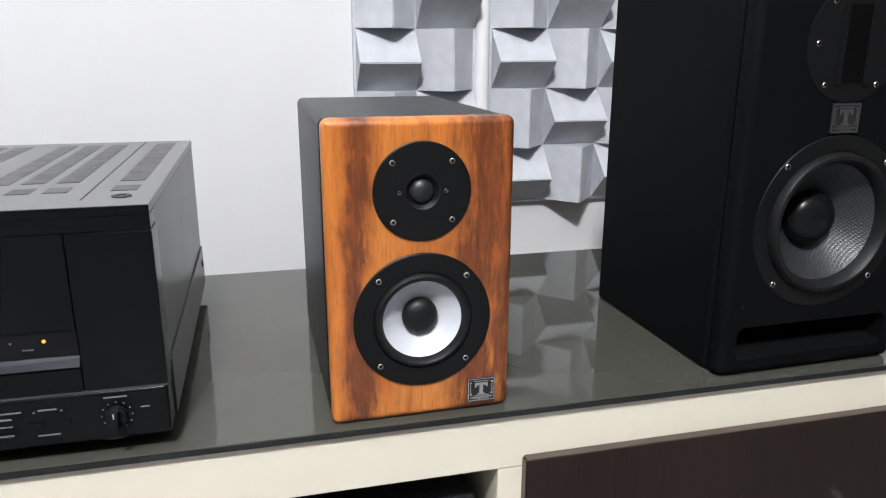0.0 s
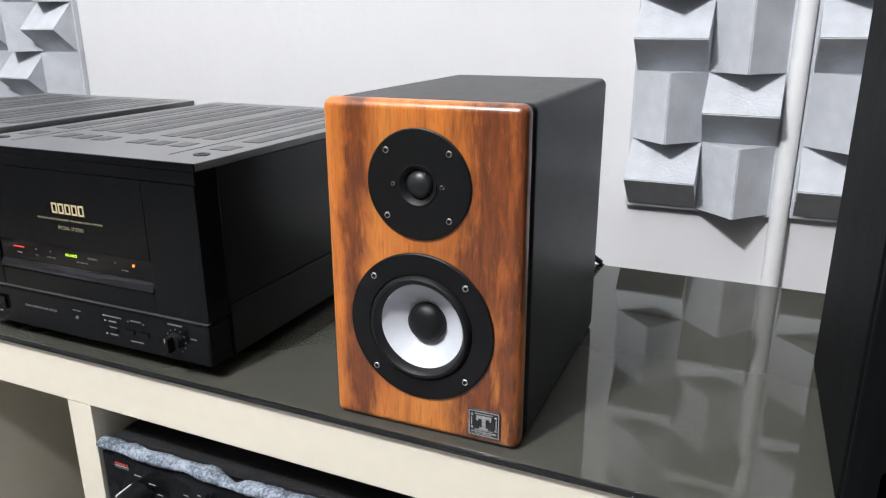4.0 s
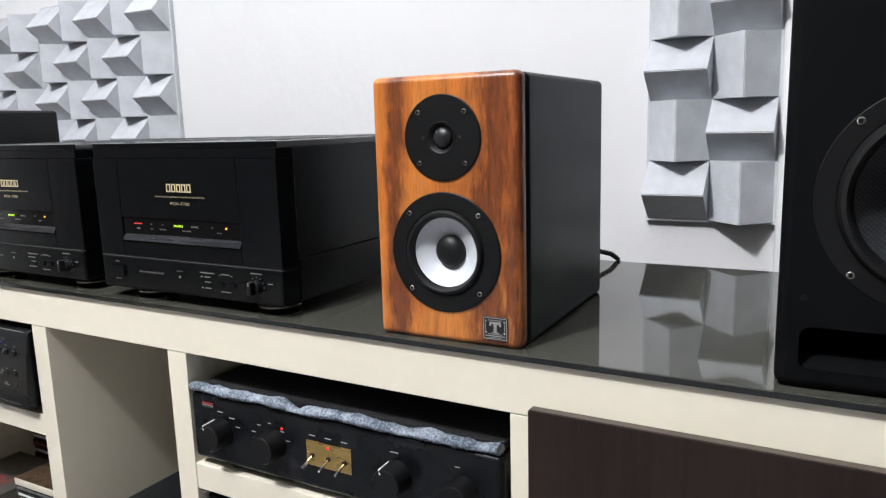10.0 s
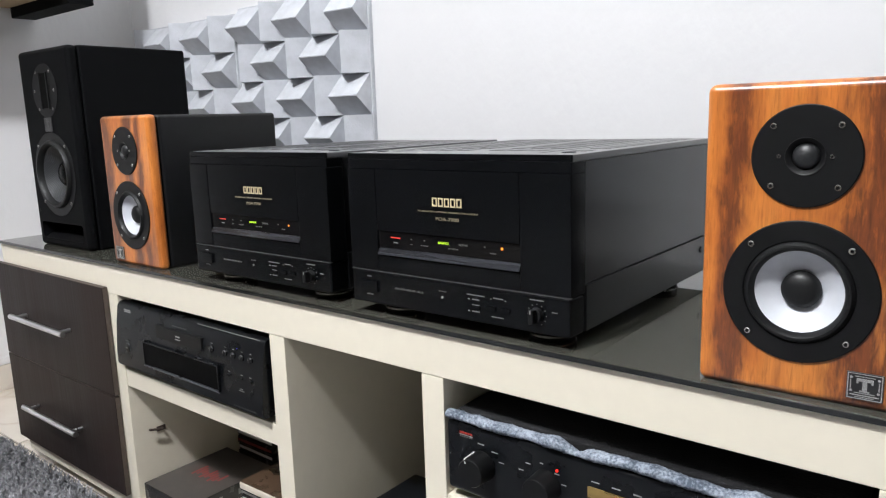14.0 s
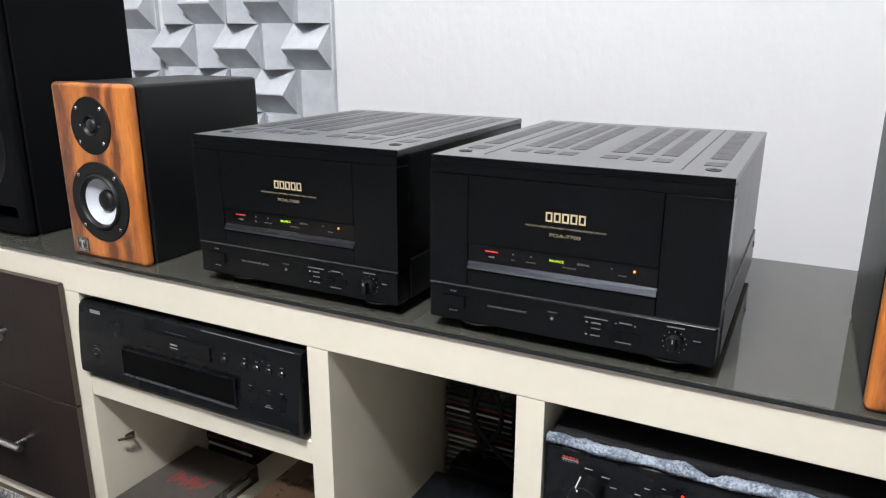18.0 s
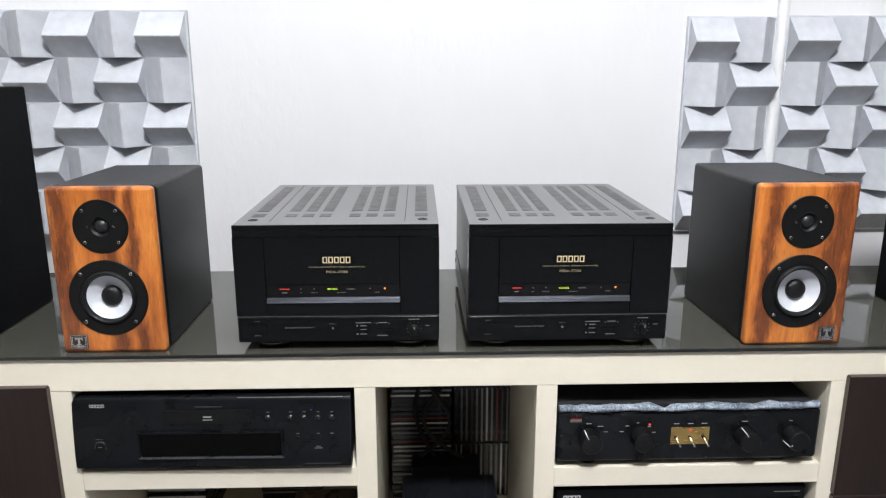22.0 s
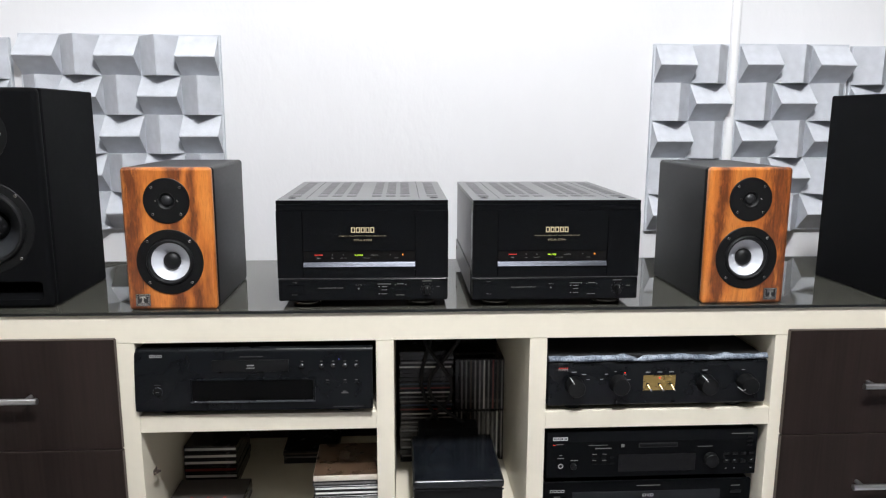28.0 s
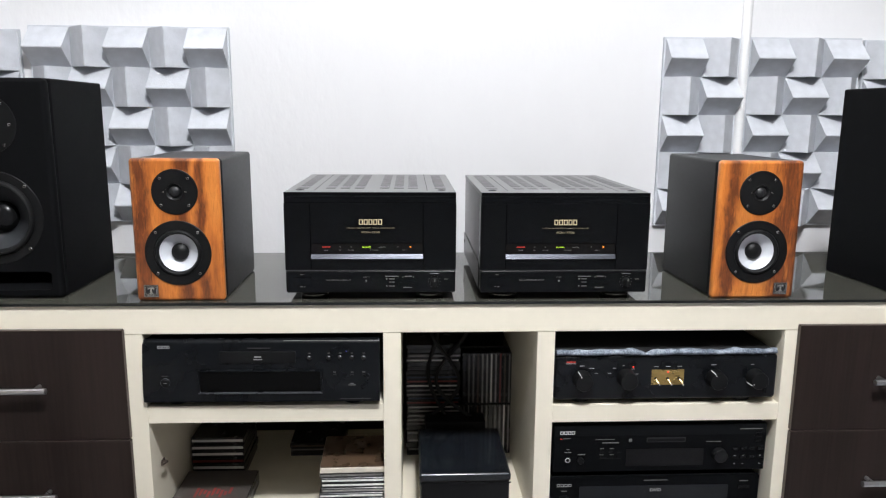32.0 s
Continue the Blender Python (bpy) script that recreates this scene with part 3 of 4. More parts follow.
def bookshelf_speaker(m, badge_x, shift, bands_at, label):
    sp = thing("bookshelf_speaker", m, label, "loudspeaker", "pair of wooden-fronted loudspeakers")
    part("cabinet", boxed(-0.079, 0.079, 0.0200, 0.262, 0.0, 0.2585, 0.006, 3), M["blackwood"], sp, "black-stained cabinet")
    part("plinth_shadow_gap", boxed(-0.074, 0.074, 0.0180, 0.0202, 0.004, 0.2545), M["black"], sp)
    baffle = part("baffle", boxed(-0.079, 0.079, 0.0, 0.0188, 0.0, 0.2595, 0.007, 4), timber("oiled_hardwood", shift, bands_at), sp, "orange hardwood baffle with dark streaks")
    tx, tz, wx, wz = 0.0, 0.2003, 0.0, 0.0898
    carve(baffle, [lathe([(0, -0.01), (0.0432, -0.01), (0.0432, 0.016), (0, 0.016)], (wx, 0, wz), steps=56), lathe([(0, -0.01), (0.022, -0.01), (0.022, 0.012), (0, 0.012)], (tx, 0, tz))])
    # woofer
    w = part("woofer", lathe([(0.0592, 0.0005), (0.0592, -0.0015), (0.0584, -0.0022), (0.0430, -0.0022), (0.0420, -0.0010), (0.0415, 0.017), (0.0, 0.017)], (wx, 0, wz), steps=64), M["plastic"], sp, "round black woofer")
    part("surround", lathe([(0.0424, -0.0004), (0.0414, -0.0034), (0.0396, -0.0055), (0.0376, -0.0056), (0.0356, -0.0034), (0.0343, 0.0004), (0.0336, 0.0036)], (wx, 0, wz), steps=64), M["rubber"], w, "black rubber surround")
    part("cone", lathe([(0.0341, 0.0010), (0.0290, 0.0052), (0.0220, 0.0098), (0.0155, 0.0136), (0.0145, 0.0150)], (wx, 0, wz), steps=64), M["cone"], w, "silver cone")
    part("dust_cap", lathe([(0.0156, 0.0142), (0.0156, 0.0108), (0.0148, 0.0080), (0.0115, 0.0052), (0.0062, 0.0036), (0, 0.0031)], (wx, 0, wz), steps=40), M["rubber"], w, "black domed dust cap")
    for sx in (-1, 1):
        for sz in (-1, 1):
            ring_screw(wx + sx * 0.0374, -0.0022, wz + sz * 0.0376, 0.0026, w)
    # tweeter
    t = part("tweeter", lathe([(0.0408, 0.0005), (0.0408, -0.0014), (0.0400, -0.0020), (0.0150, -0.0020), (0.0146, -0.0012), (0.0132, 0.0020), (0.0115, 0.0036), (0.0, 0.0036)], (tx, 0, tz), steps=56), M["plastic"], sp, "round black tweeter plate")
    part("rim", lathe([(0.0152, -0.0016), (0.0148, -0.0028), (0.0138, -0.0024), (0.0106, 0.0016)], (tx, 0, tz), steps=40), M["rubber"], t)
    part("dome", lathe([(0.0104, 0.0030), (0.0102, 0.0010), (0.0090, -0.0010), (0.0066, -0.0026), (0.0034, -0.0036), (0, -0.0039)], (tx, 0, tz), steps=36), M["dome"], t, "soft dark grey dome")
    for sx in (-1, 1):
        for sz in (-1, 1):
            ring_screw(tx + sx * 0.0245, -0.0020, tz + sz * 0.0240, 0.0025, t)
        ring_screw(tx + sx * 0.0192, -0.0020, tz, 0.0018, t)
    plaque(sp, badge_x, 0.0, 0.0195)
    part("terminal_cup", boxed(-0.025, 0.025, 0.2615, 0.2645, 0.09, 0.14, 0.001), M["plastic"], sp)
    return sp


bookshelf_speaker(pose(0.1140, 0.5555, TOP, 0, 0, 0.8), 0.0525, (0.31, 0.0, 0.2), ((-0.054, 0.016), (0.050, 0.030), (0.074, 0.014)), "small loudspeaker with orange hardwood front and black cabinet")
bookshelf_speaker(pose(-0.9500, 0.557, TOP, 0, 0, 0.0), -0.0525, (1.93, 0.0, 0.7), ((-0.064, 0.030), (0.012, 0.020), (0.044, 0.012)), "small loudspeaker with dark-streaked hardwood front and black cabinet")


# ---- tall black loudspeakers ----
def monitor(m, label):
    t = thing("monitor_speaker", m, label, "loudspeaker", "pair of tall black loudspeakers")
    cab = part("cabinet", boxed(-0.105, 0.105, 0.0225, 0.250, 0.0, 0.397, 0.004, 3), M["black"], t, "matt black painted cabinet")
    f = part("baffle", boxed(-0.105, 0.105, 0.0, 0.0222, 0.0, 0.397, 0.009, 4), M["black"], t, "black baffle with rounded edges")
    wz, tz = 0.1505, 0.3160
    slot = boxed(-0.088, 0.088, -0.02, 0.060, 0.0165, 0.0510, 0.008, 4)
    hole = [(0, -0.01), (0.0690, -0.01), (0.0690, 0.055), (0, 0.055)]
    carve(f, [lathe(hole, (0, 0, wz), steps=64), slot])
    carve(cab, [lathe(hole, (0, 0, wz), steps=64), boxed(-0.088, 0.088, 0.0, 0.150, 0.0165, 0.0510)])
    bm = bmesh.new()
    vs = [bm.verts.new(v) for x in (-0.0878, 0.0878) for v in ((x, 0.0020, 0.0168), (x, 0.0220, 0.0262), (x, 0.0600, 0.0262), (x, 0.0600, 0.0168))]
    for q in ((0, 1, 5, 4), (1, 2, 6, 5), (2, 3, 7, 6), (3, 0, 4, 7), (0, 3, 2, 1), (4, 5, 6, 7)):
        bm.faces.new([vs[i] for i in q])
    bmesh.ops.recalc_face_normals(bm, faces=bm.faces)
    part("port_lip", bm, M["black"], t, "sloping lower lip of the slot port", 0)
    part("port", boxed(-0.0890, 0.0890, 0.1400, 0.1490, 0.0160, 0.0515), M["pit"], t, "dark slot port")
    w = part("woofer", lathe([(0.0840, 0.0004), (0.0840, -0.0006), (0.0834, -0.0011), (0.0690, -0.0011), (0.0684, 0.0), (0.0676, 0.0400), (0, 0.0400)], (0, 0, wz), steps=80), M["plastic"], t, "large black woofer")
    part("surround", lathe([(0.0686, 0.0005), (0.0678, -0.0045), (0.0655, -0.0080), (0.0625, -0.0085), (0.0595, -0.0055), (0.0576, 0.0010), (0.0568, 0.0050)], (0, 0, wz), steps=80), M["rubber"], w, "black rubber surround")
    part("cone", lathe([(0.0573, 0.0030), (0.0500, 0.0105), (0.0400, 0.0200), (0.0300, 0.0280), (0.0262, 0.0305)], (0, 0, wz), steps=80), M["carbon"], w, "grey woven cone")
    part("dust_cap", lathe([(0.0276, 0.0298), (0.0276, 0.0262), (0.0262, 0.0210), (0.0228, 0.0162), (0.0170, 0.0124), (0.0090, 0.0101), (0, 0.0094)], (0, 0, wz), steps=52), M["metal_black"], w, "large black dust cap")
    for a in range(4):
        b = radians(45 + 90 * a)
        ring_screw(0.0792 * math.cos(b), -0.0011, wz + 0.0800 * math.sin(b), 0.0030, w)
    tw = part("tweeter", lathe([(0.052, 0.0004), (0.052, -0.0007), (0.0512, -0.0011), (0.0, -0.0011)], (0, 0, tz), steps=64), M["plastic"], t, "black ribbon tweeter plate")
    for s in (-1, 1):
        part("horn_lip", boxed(s * 0.0150 - 0.0024, s * 0.0150 + 0.0024, -0.0036, -0.0008, tz - 0.036, tz + 0.036, 0.001), M["plastic"], tw)
    part("ribbon", boxed(-0.0126, 0.0126, -0.0018, -0.0010, tz - 0.034, tz + 0.034), M["pit"], tw, "dark ribbon")
    for x, z in ((-0.0285, 0.0360), (0.0285, 0.0360), (-0.0405, 0.0), (0.0405, 0.0), (-0.0285, -0.0360), (0.0285, -0.0360)):
        ring_screw(x, -0.0011, tz + z, 0.0027, tw)
    plaque(t, 0.0, -0.0005, 0.2500, 0.0160, "dull_relief")
    part("indicator", lathe([(0.0026, 0.0004), (0.0024, -0.0008), (0.0014, -0.0010), (0, -0.0006)], (-0.0860, 0.0, 0.0735), steps=14), M["plastic"], t, "small dark indicator lamp")
    return t


monitor(pose(0.5135, 0.560, TOP, 0, 0, 1.5), "tall black loudspeaker with slot port on the glass top")
monitor(pose(-1.2760, 0.578, TOP, 0, 0, 1.0), "tall black loudspeaker with slot port on the glass top")


# ---- power amplifiers ----
def logo_bars(parent, x, y, z, width, height, material, letters=5):
    """A maker's mark as a row of plain upright blocks."""
    bm = bmesh.new()
    step = width / letters
    t = height * 0.17
    for i in range(letters):
        a, c = x - width / 2 + step * (i + 0.08), x - width / 2 + step * (i + 0.90)
        for x0, x1, z0, z1 in ((a, a + t, -height / 2, height / 2), (c - t, c, -height / 2, height / 2), (a + t, c - t, height / 2 - t, height / 2), (a + t, c - t, -height / 2, -height / 2 + t)):
            box(bm, x0, x1, y - 0.0004, y + 0.0001, z + z0, z + z1)
    return part("emblem", bm, material, parent, "pale maker's mark", 0)


def dashes(parent, y, rows, material, name="marking"):
    """Printed legends too small to read, as plain bars: (x, z, width, height)."""
    for x, z, w, h in rows:
        part(name, boxed(x - w / 2, x + w / 2, y - 0.0003, y + 0.0001, z - h / 2, z + h / 2), material, parent, "", 0)


def knob(parent, x, y, z, r, depth, material, name="knob", tick=None):
    k = part(name, lathe([(r * 1.04, 0.0), (r, -depth * 0.2), (r * 0.96, -depth * 0.94), (r * 0.9, -depth), (0, -depth)], (x, y, z), steps=32), material, parent)
    if tick is not None:
        a = radians(tick)
        u, v = math.sin(a), math.cos(a)
        bm = tube([(x + u * r * 1.02, y - depth * 0.15, z + v * r * 1.02), (x + u * r * 0.98, y - depth * 0.95, z + v * r * 0.98), (x + u * r * 0.7, y - depth - 0.0002, z + v * r * 0.7)], 0.0008, 6)
        part("pointer", bm, M["white_line"], k, "white pointer line")
    return k


def power_amplifier(m, label, lamp_label="amber"):
    a = thing("power_amplifier", m, label, "amplifier", "pair of black power amplifiers")
    W, H, D, F = 0.155, 0.2, 0.388, 0.0145
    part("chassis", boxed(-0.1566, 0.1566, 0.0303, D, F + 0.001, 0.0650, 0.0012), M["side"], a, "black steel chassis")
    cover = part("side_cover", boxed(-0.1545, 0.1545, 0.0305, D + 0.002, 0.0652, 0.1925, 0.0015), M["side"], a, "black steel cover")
    # the lid is greyer than the sides: painted-in reflection of the wall
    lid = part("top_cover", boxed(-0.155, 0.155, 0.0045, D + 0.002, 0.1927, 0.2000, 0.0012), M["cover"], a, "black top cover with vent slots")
    # thin black strip keeps the lightened lid dark at its front edge
    part("front_lip", boxed(-0.1552, 0.1552, 0.0020, 0.0044, 0.1929, 0.2000, 0.0006), M["anod"], lid, "black front lip")
    cols = [-0.1290, -0.0775, -0.0505, -0.0235, 0.0235, 0.0505, 0.0775, 0.1290]
    for x in cols:
        w = 0.0090 if abs(x) < 0.1 else 0.0102
        part("vent", boxed(x - w, x + w, 0.110, 0.362, 0.1990, 0.20035), M["grille"], lid, "dark perforated vent", 0)
        part("vent", boxed(x - w, x + w, 0.064, 0.087, 0.1990, 0.20035), M["grille"], lid, "dark perforated vent", 0)
    for x in (-0.1035, 0.1035):
        part("seam", boxed(x - 0.0006, x + 0.0006, 0.03, D, 0.1995, 0.2003), M["vent"], lid, "", 0)
    for x in (-0.131, 0.131):
        part("bolt", lathe([(0.0075, 0.1995), (0.0075, 0.2008), (0.0035, 0.2008), (0.0032, 0.1999), (0, 0.1999)], (x, 0.040, 0), "z", 20), M["vent"], lid)
    # front
    part("upper_trim", boxed(-0.1552, 0.1552, 0.0020, 0.030, 0.1815, 0.1926, 0.0008), M["anod"], a)
    part("upper_panel", boxed(-0.1558, -0.1092, 0.0, 0.030, 0.0570, 0.1812, 0.0014, 2), M["anod"], a)
    part("upper_panel", boxed(0.0955, 0.1558, 0.0, 0.030, 0.0570, 0.1812, 0.0014, 2), M["anod"], a)
    part("centre_panel", boxed(-0.1086, 0.0949, 0.0002, 0.012, 0.1075, 0.1812, 0.0008), M["anod"], a)
    part("centre_panel", boxed(-0.1086, 0.0949, 0.0004, 0.012, 0.0570, 0.0766, 0.0008), M["anod"], a)
    part("display_window", boxed(-0.1086, 0.0949, 0.0022, 0.012, 0.0866, 0.1072, 0.0006), M["gloss_black"], a, "dark display window")
    bm = bmesh.new()
    vs = [bm.verts.new(v) for v in ((-0.1086, 0.0026, 0.0862), (0.0949, 0.0026, 0.0862), (0.0949, -0.0014, 0.0782), (-0.1086, -0.0014, 0.0782), (-0.1086, 0.0110, 0.0862), (0.0949, 0.0110, 0.0862), (0.0949, 0.0110, 0.0772), (-0.1086, 0.0110, 0.0772))]
    for f in ((0, 1, 2, 3), (3, 2, 6, 7), (0, 4, 5, 1), (4, 7, 6, 5), (0, 3, 7, 4), (1, 5, 6, 2)):
        bm.faces.new([vs[i] for i in f])
    bmesh.ops.recalc_face_normals(bm, faces=bm.faces)
    part("flap_bar", bm, M["bar"], a, "sloping silver-grey bar", 0)
    part("lower_panel", boxed(-0.1552, 0.1552, -0.0012, 0.030, F, 0.0562, 0.0032, 3), M["anod"], a)
    part("panel_line", boxed(-0.1550, 0.1550, -0.0010, 0.004, 0.0559, 0.0566), M["faint"], a, "", 0)
    logo_bars(a, 0.0, 0.0002, 0.1460, 0.0435, 0.0100, M["goldprint"])
    words("PRECISION AUDIO COMPONENT / MONAURAL POWER AMPLIFIER", 0.0017, M["golddim"], a, 0.0, 0.0000, 0.1350, wide=1.18)
    words("POA-7700", 0.0036, M["golddim"], a, 0.0, 0.0000, 0.1270, wide=1.5)
    part("power_light", boxed(-0.0885, -0.0735, 0.0014, 0.0024, 0.0993, 0.1005), M["led_line"], a, "red power line", 0)
    words("BALANCE", 0.0026, M["led_green"], a, -0.0080, 0.0019, 0.0993, wide=0.95)
    words("NORMAL", 0.0022, M["dimprint"], a, 0.0205, 0.0019, 0.0993)
    words("INPUT SELECTOR", 0.0013, M["dimprint"], a, 0.0060, 0.0019, 0.0938)
    words("POWER", 0.0014, M["print"], a, -0.0810, 0.0019, 0.0938)
    words("PEAK", 0.0013, M["dimprint"], a, -0.0560, 0.0019, 0.0938)
    words("PROTECTION", 0.0013, M["dimprint"], a, -0.0360, 0.0019, 0.0938)
    words("SPEAKERS", 0.0013, M["dimprint"], a, 0.0605, 0.0019, 0.0938)
    for x in (-0.0560, -0.0360, 0.0495):
        part("pilot", boxed(x - 0.0008, x + 0.0008, 0.0015, 0.0024, 0.0994, 0.1006), M["dimprint"], a, "", 0)
    part("speaker_light", lathe([(0.0014, 0.0), (0.0012, -0.0008), (0, -0.0010)], (0.0720, 0.0022, 0.0999), steps=14), M["led_amber"], a, "glowing amber lamp")
    part("power_button", boxed(-0.1395, -0.1100, -0.0042, 0.0, 0.0300, 0.0445, 0.0008), M["anod"], a)
    words("POWER", 0.0016, M["dimprint"], a, -0.1250, -0.0013, 0.0490)
    words("AUTO  ON", 0.0014, M["print"], a, -0.1250, -0.0013, 0.0262)
    words("DUAL SUPER NON-NFB CIRCUIT", 0.0022, M["dimprint"], a, -0.0600, -0.0013, 0.0385)
    words("PROTECTION", 0.0012, M["dimprint"], a, -0.0090, -0.0013, 0.0440)
    knob(a, -0.0090, -0.0012, 0.0370, 0.0016, 0.0012, M["dimprint"], "pilot")
    dashes(a, -0.0012, [(0.038, 0.0455, 0.024, 0.0012), (0.068, 0.0455, 0.013, 0.0012), (0.0380, 0.0405, 0.010, 0.0014), (0.0380, 0.0345, 0.010, 0.0010), (0.0380, 0.0270, 0.010, 0.0014), (0.0585, 0.0440, 0.0016, 0.0012), (0.0775, 0.0440, 0.0016, 0.0012), (0.067, 0.0245, 0.016, 0.0010), (0.1165, 0.0505, 0.017, 0.0012), (0.1375, 0.0400, 0.007, 0.0010)], M["dimprint"])
    dashes(a, -0.0012, [(0.0285, 0.0405, 0.0022, 0.0013), (0.0285, 0.0270, 0.0022, 0.0013)], M["print"])
    for x in (0.0590, 0.0775):
        part("button", boxed(x - 0.0060, x + 0.0060, -0.0030, 0.0, 0.0310, 0.0360, 0.0006), M["anod"], a)
    part("button", boxed(0.0320, 0.0440, -0.0030, 0.0, 0.0300, 0.0330, 0.0006), M["anod"], a)
    for i in range(11):
        b = radians(-150 + 30 * i)
        dot = boxed(0.1165 + 0.0112 * math.sin(b) - 0.0005, 0.1165 + 0.0112 * math.sin(b) + 0.0005, -0.0015, -0.0010, 0.0350 + 0.0112 * math.cos(b) - 0.0005, 0.0350 + 0.0112 * math.cos(b) + 0.0005)
        part("dial_mark", dot, M["dimprint"], a, "", 0)
    kn = knob(a, 0.1165, -0.0012, 0.0350, 0.0078, 0.006, M["plastic"], "level_knob")
    part("grip", boxed(0.1135, 0.1195, -0.0150, -0.0070, 0.0275, 0.0425, 0.001), M["plastic"], kn)
    part("pointer", boxed(0.1160, 0.1170, -0.0153, -0.0148, 0.0385, 0.0425), M["print"], kn, "white pointer line", 0)
    # sides
    for s in (-1, 1):
        part("bolt", lathe([(0.0045, 0.0), (0.0045, s * 0.0015), (0.002, s * 0.0018), (0, s * 0.0012)], (s * 0.1565, D - 0.022, 0.048), "x", 16), M["vent"], a)
    for x in (-0.108, 0.108):
        for y in (0.045, 0.338):
            f = part("foot", lathe([(0.026, F + 0.0015), (0.026, 0.003), (0.024, 0.0), (0, 0.0)], (x, y, 0), "z", 32), M["plastic"], a)
            part("foot_ring", lathe([(0.0262, 0.0065), (0.0268, 0.0058), (0.0268, 0.0040), (0.0262, 0.0034)], (x, y, 0), "z", 32), M["steel"], f, "chromed ring")
    return a


power_amplifier(pose(-0.6040, 0.557, TOP, 0, 0, 0), "black power amplifier with vented top and lit display on the glass")
power_amplifier(pose(-0.2480, 0.552, TOP, 0, 0, 0), "black power amplifier with vented top and lit display on the glass")


# ---- disc player in the upper bay ----
bay = 0.326
br = thing("disc_player", pose(-0.8065, 0.550, bay, 0, 0, -0.6), "wide black disc player on the cream shelf", "disc player")
part("case", boxed(-0.2150, 0.2150, 0.012, 0.36, 0.012, 0.1275, 0.002), M["metal_black"], br)
bm = bmesh.new()
prof = [(-0.0105, 0.0120), (-0.0130, 0.0160), (-0.0125, 0.0400), (-0.0080, 0.0900), (-0.0030, 0.1210), (-0.0005, 0.1265), (0.0030, 0.1290), (0.0125, 0.1290), (0.0125, 0.0120)]
ends = [[bm.verts.new((x, y, z)) for y, z in prof] for x in (-0.2170, 0.2170)]
bm.faces.new(ends[0])
bm.faces.new(ends[1][::-1])
for i in range(len(prof)):
    bm.faces.new((ends[0][i], ends[0][(i + 1) % len(prof)], ends[1][(i + 1) % len(prof)], ends[1][i]))
bmesh.ops.recalc_face_normals(bm, faces=bm.faces)
part("front_panel", bm, M["player_front"], br, "curved black front", 40)
part("tray", boxed(-0.0760, 0.0630, -0.0105, 0.0, 0.0865, 0.1085, 0.0010), M["plastic"], br, "disc tray door")
part("display_window", boxed(-0.1130, 0.1080, -0.0150, 0.0, 0.0330, 0.0720, 0.0015), M["pit"], br, "deep black display window")
bm = bmesh.new()
for x0, x1, z0, z1 in ((-0.1165, -0.1130, 0.0300, 0.0740), (0.1080, 0.1115, 0.0300, 0.0740), (-0.1165, 0.1115, 0.0720, 0.0745)):
    box(bm, x0, x1, -0.0160, -0.002, z0, z1, 0.0006)
part("window_frame", bm, M["player_front"], br)
part("window_lip", boxed(-0.1165, 0.1115, -0.0165, -0.002, 0.0290, 0.0325, 0.0012), M["player_lip"], br, "dark polished lip")
logo_bars(br, -0.1780, -0.0050, 0.1165, 0.0230, 0.0052, M["print"])
dashes(br, -0.0106, [(-0.0060, 0.0990, 0.0130, 0.0022), (-0.0060, 0.0940, 0.0160, 0.0012)], M["print"])
dashes(br, -0.0065, [(-0.0045, 0.1145, 0.0420, 0.0014)], M["faint"])
dashes(br, -0.0133, [(0.1720, 0.0180, 0.0560, 0.0011)], M["faint"])
for x in (0.0880, 0.1235, 0.1450, 0.1665, 0.1880):
    part("button", lathe([(0.0052, 0.004), (0.0052, -0.0020), (0.0040, -0.0036), (0.0020, -0.0044), (0, -0.0047)], (x, -0.0074, 0.0955), steps=22), M["gloss_button"], br, "domed glossy button")
    dashes(br, -0.0070, [(x, 0.1045, 0.0045, 0.0011)], M["dimprint"])
for x in (0.1340, 0.1665, 0.1880):
    part("small_button", boxed(x - 0.0030, x + 0.0030, -0.0128, -0.006, 0.0625, 0.0650, 0.0005), M["plastic"], br)
    dashes(br, -0.0105, [(x, 0.0690, 0.0050, 0.0012)], M["dimprint"])
dashes(br, -0.0125, [(0.1660, 0.0445, 0.0130, 0.0014), (0.1660, 0.0475, 0.0070, 0.0012)], M["dimprint"])
button = part("power_button", lathe([(0.0082, 0.004), (0.0082, -0.0010), (0.0074, -0.0022), (0.0030, -0.0026), (0, -0.0027)], (-0.1760, -0.0112, 0.0500), steps=28), M["metal_black"], br)
part("rim", lathe([(0.0090, 0.002), (0.0090, -0.0006), (0.0084, -0.0010), (0.0083, 0.002)], (-0.1760, -0.0112, 0.0500), steps=28), M["player_lip"], button, "thin satin rim")
dashes(br, -0.0122, [(-0.1760, 0.0635, 0.0110, 0.0011)], M["faint"])
dashes(br, -0.0141, [(-0.1760, 0.0505, 0.0060, 0.0009)], M["dimprint"])
part("status_light", lathe([(0.0008, 0), (0.0007, -0.0008), (0, -0.0008)], (0.1560, -0.0078, 0.1085), steps=10), M["led_blue"], br, "small blue lamp")
part("top_edge", boxed(0.0400, 0.2050, -0.0006, 0.0006, 0.1262, 0.1272), M["dimprint"], br, "", 0)
for x in (-0.165, 0.165):
    for y in (0.03, 0.32):
        part("foot", lathe([(0.022, 0.0125), (0.022, 0.002), (0.020, 0.0), (0, 0.0)], (x, y, 0), "z", 24), M["plastic"], br)

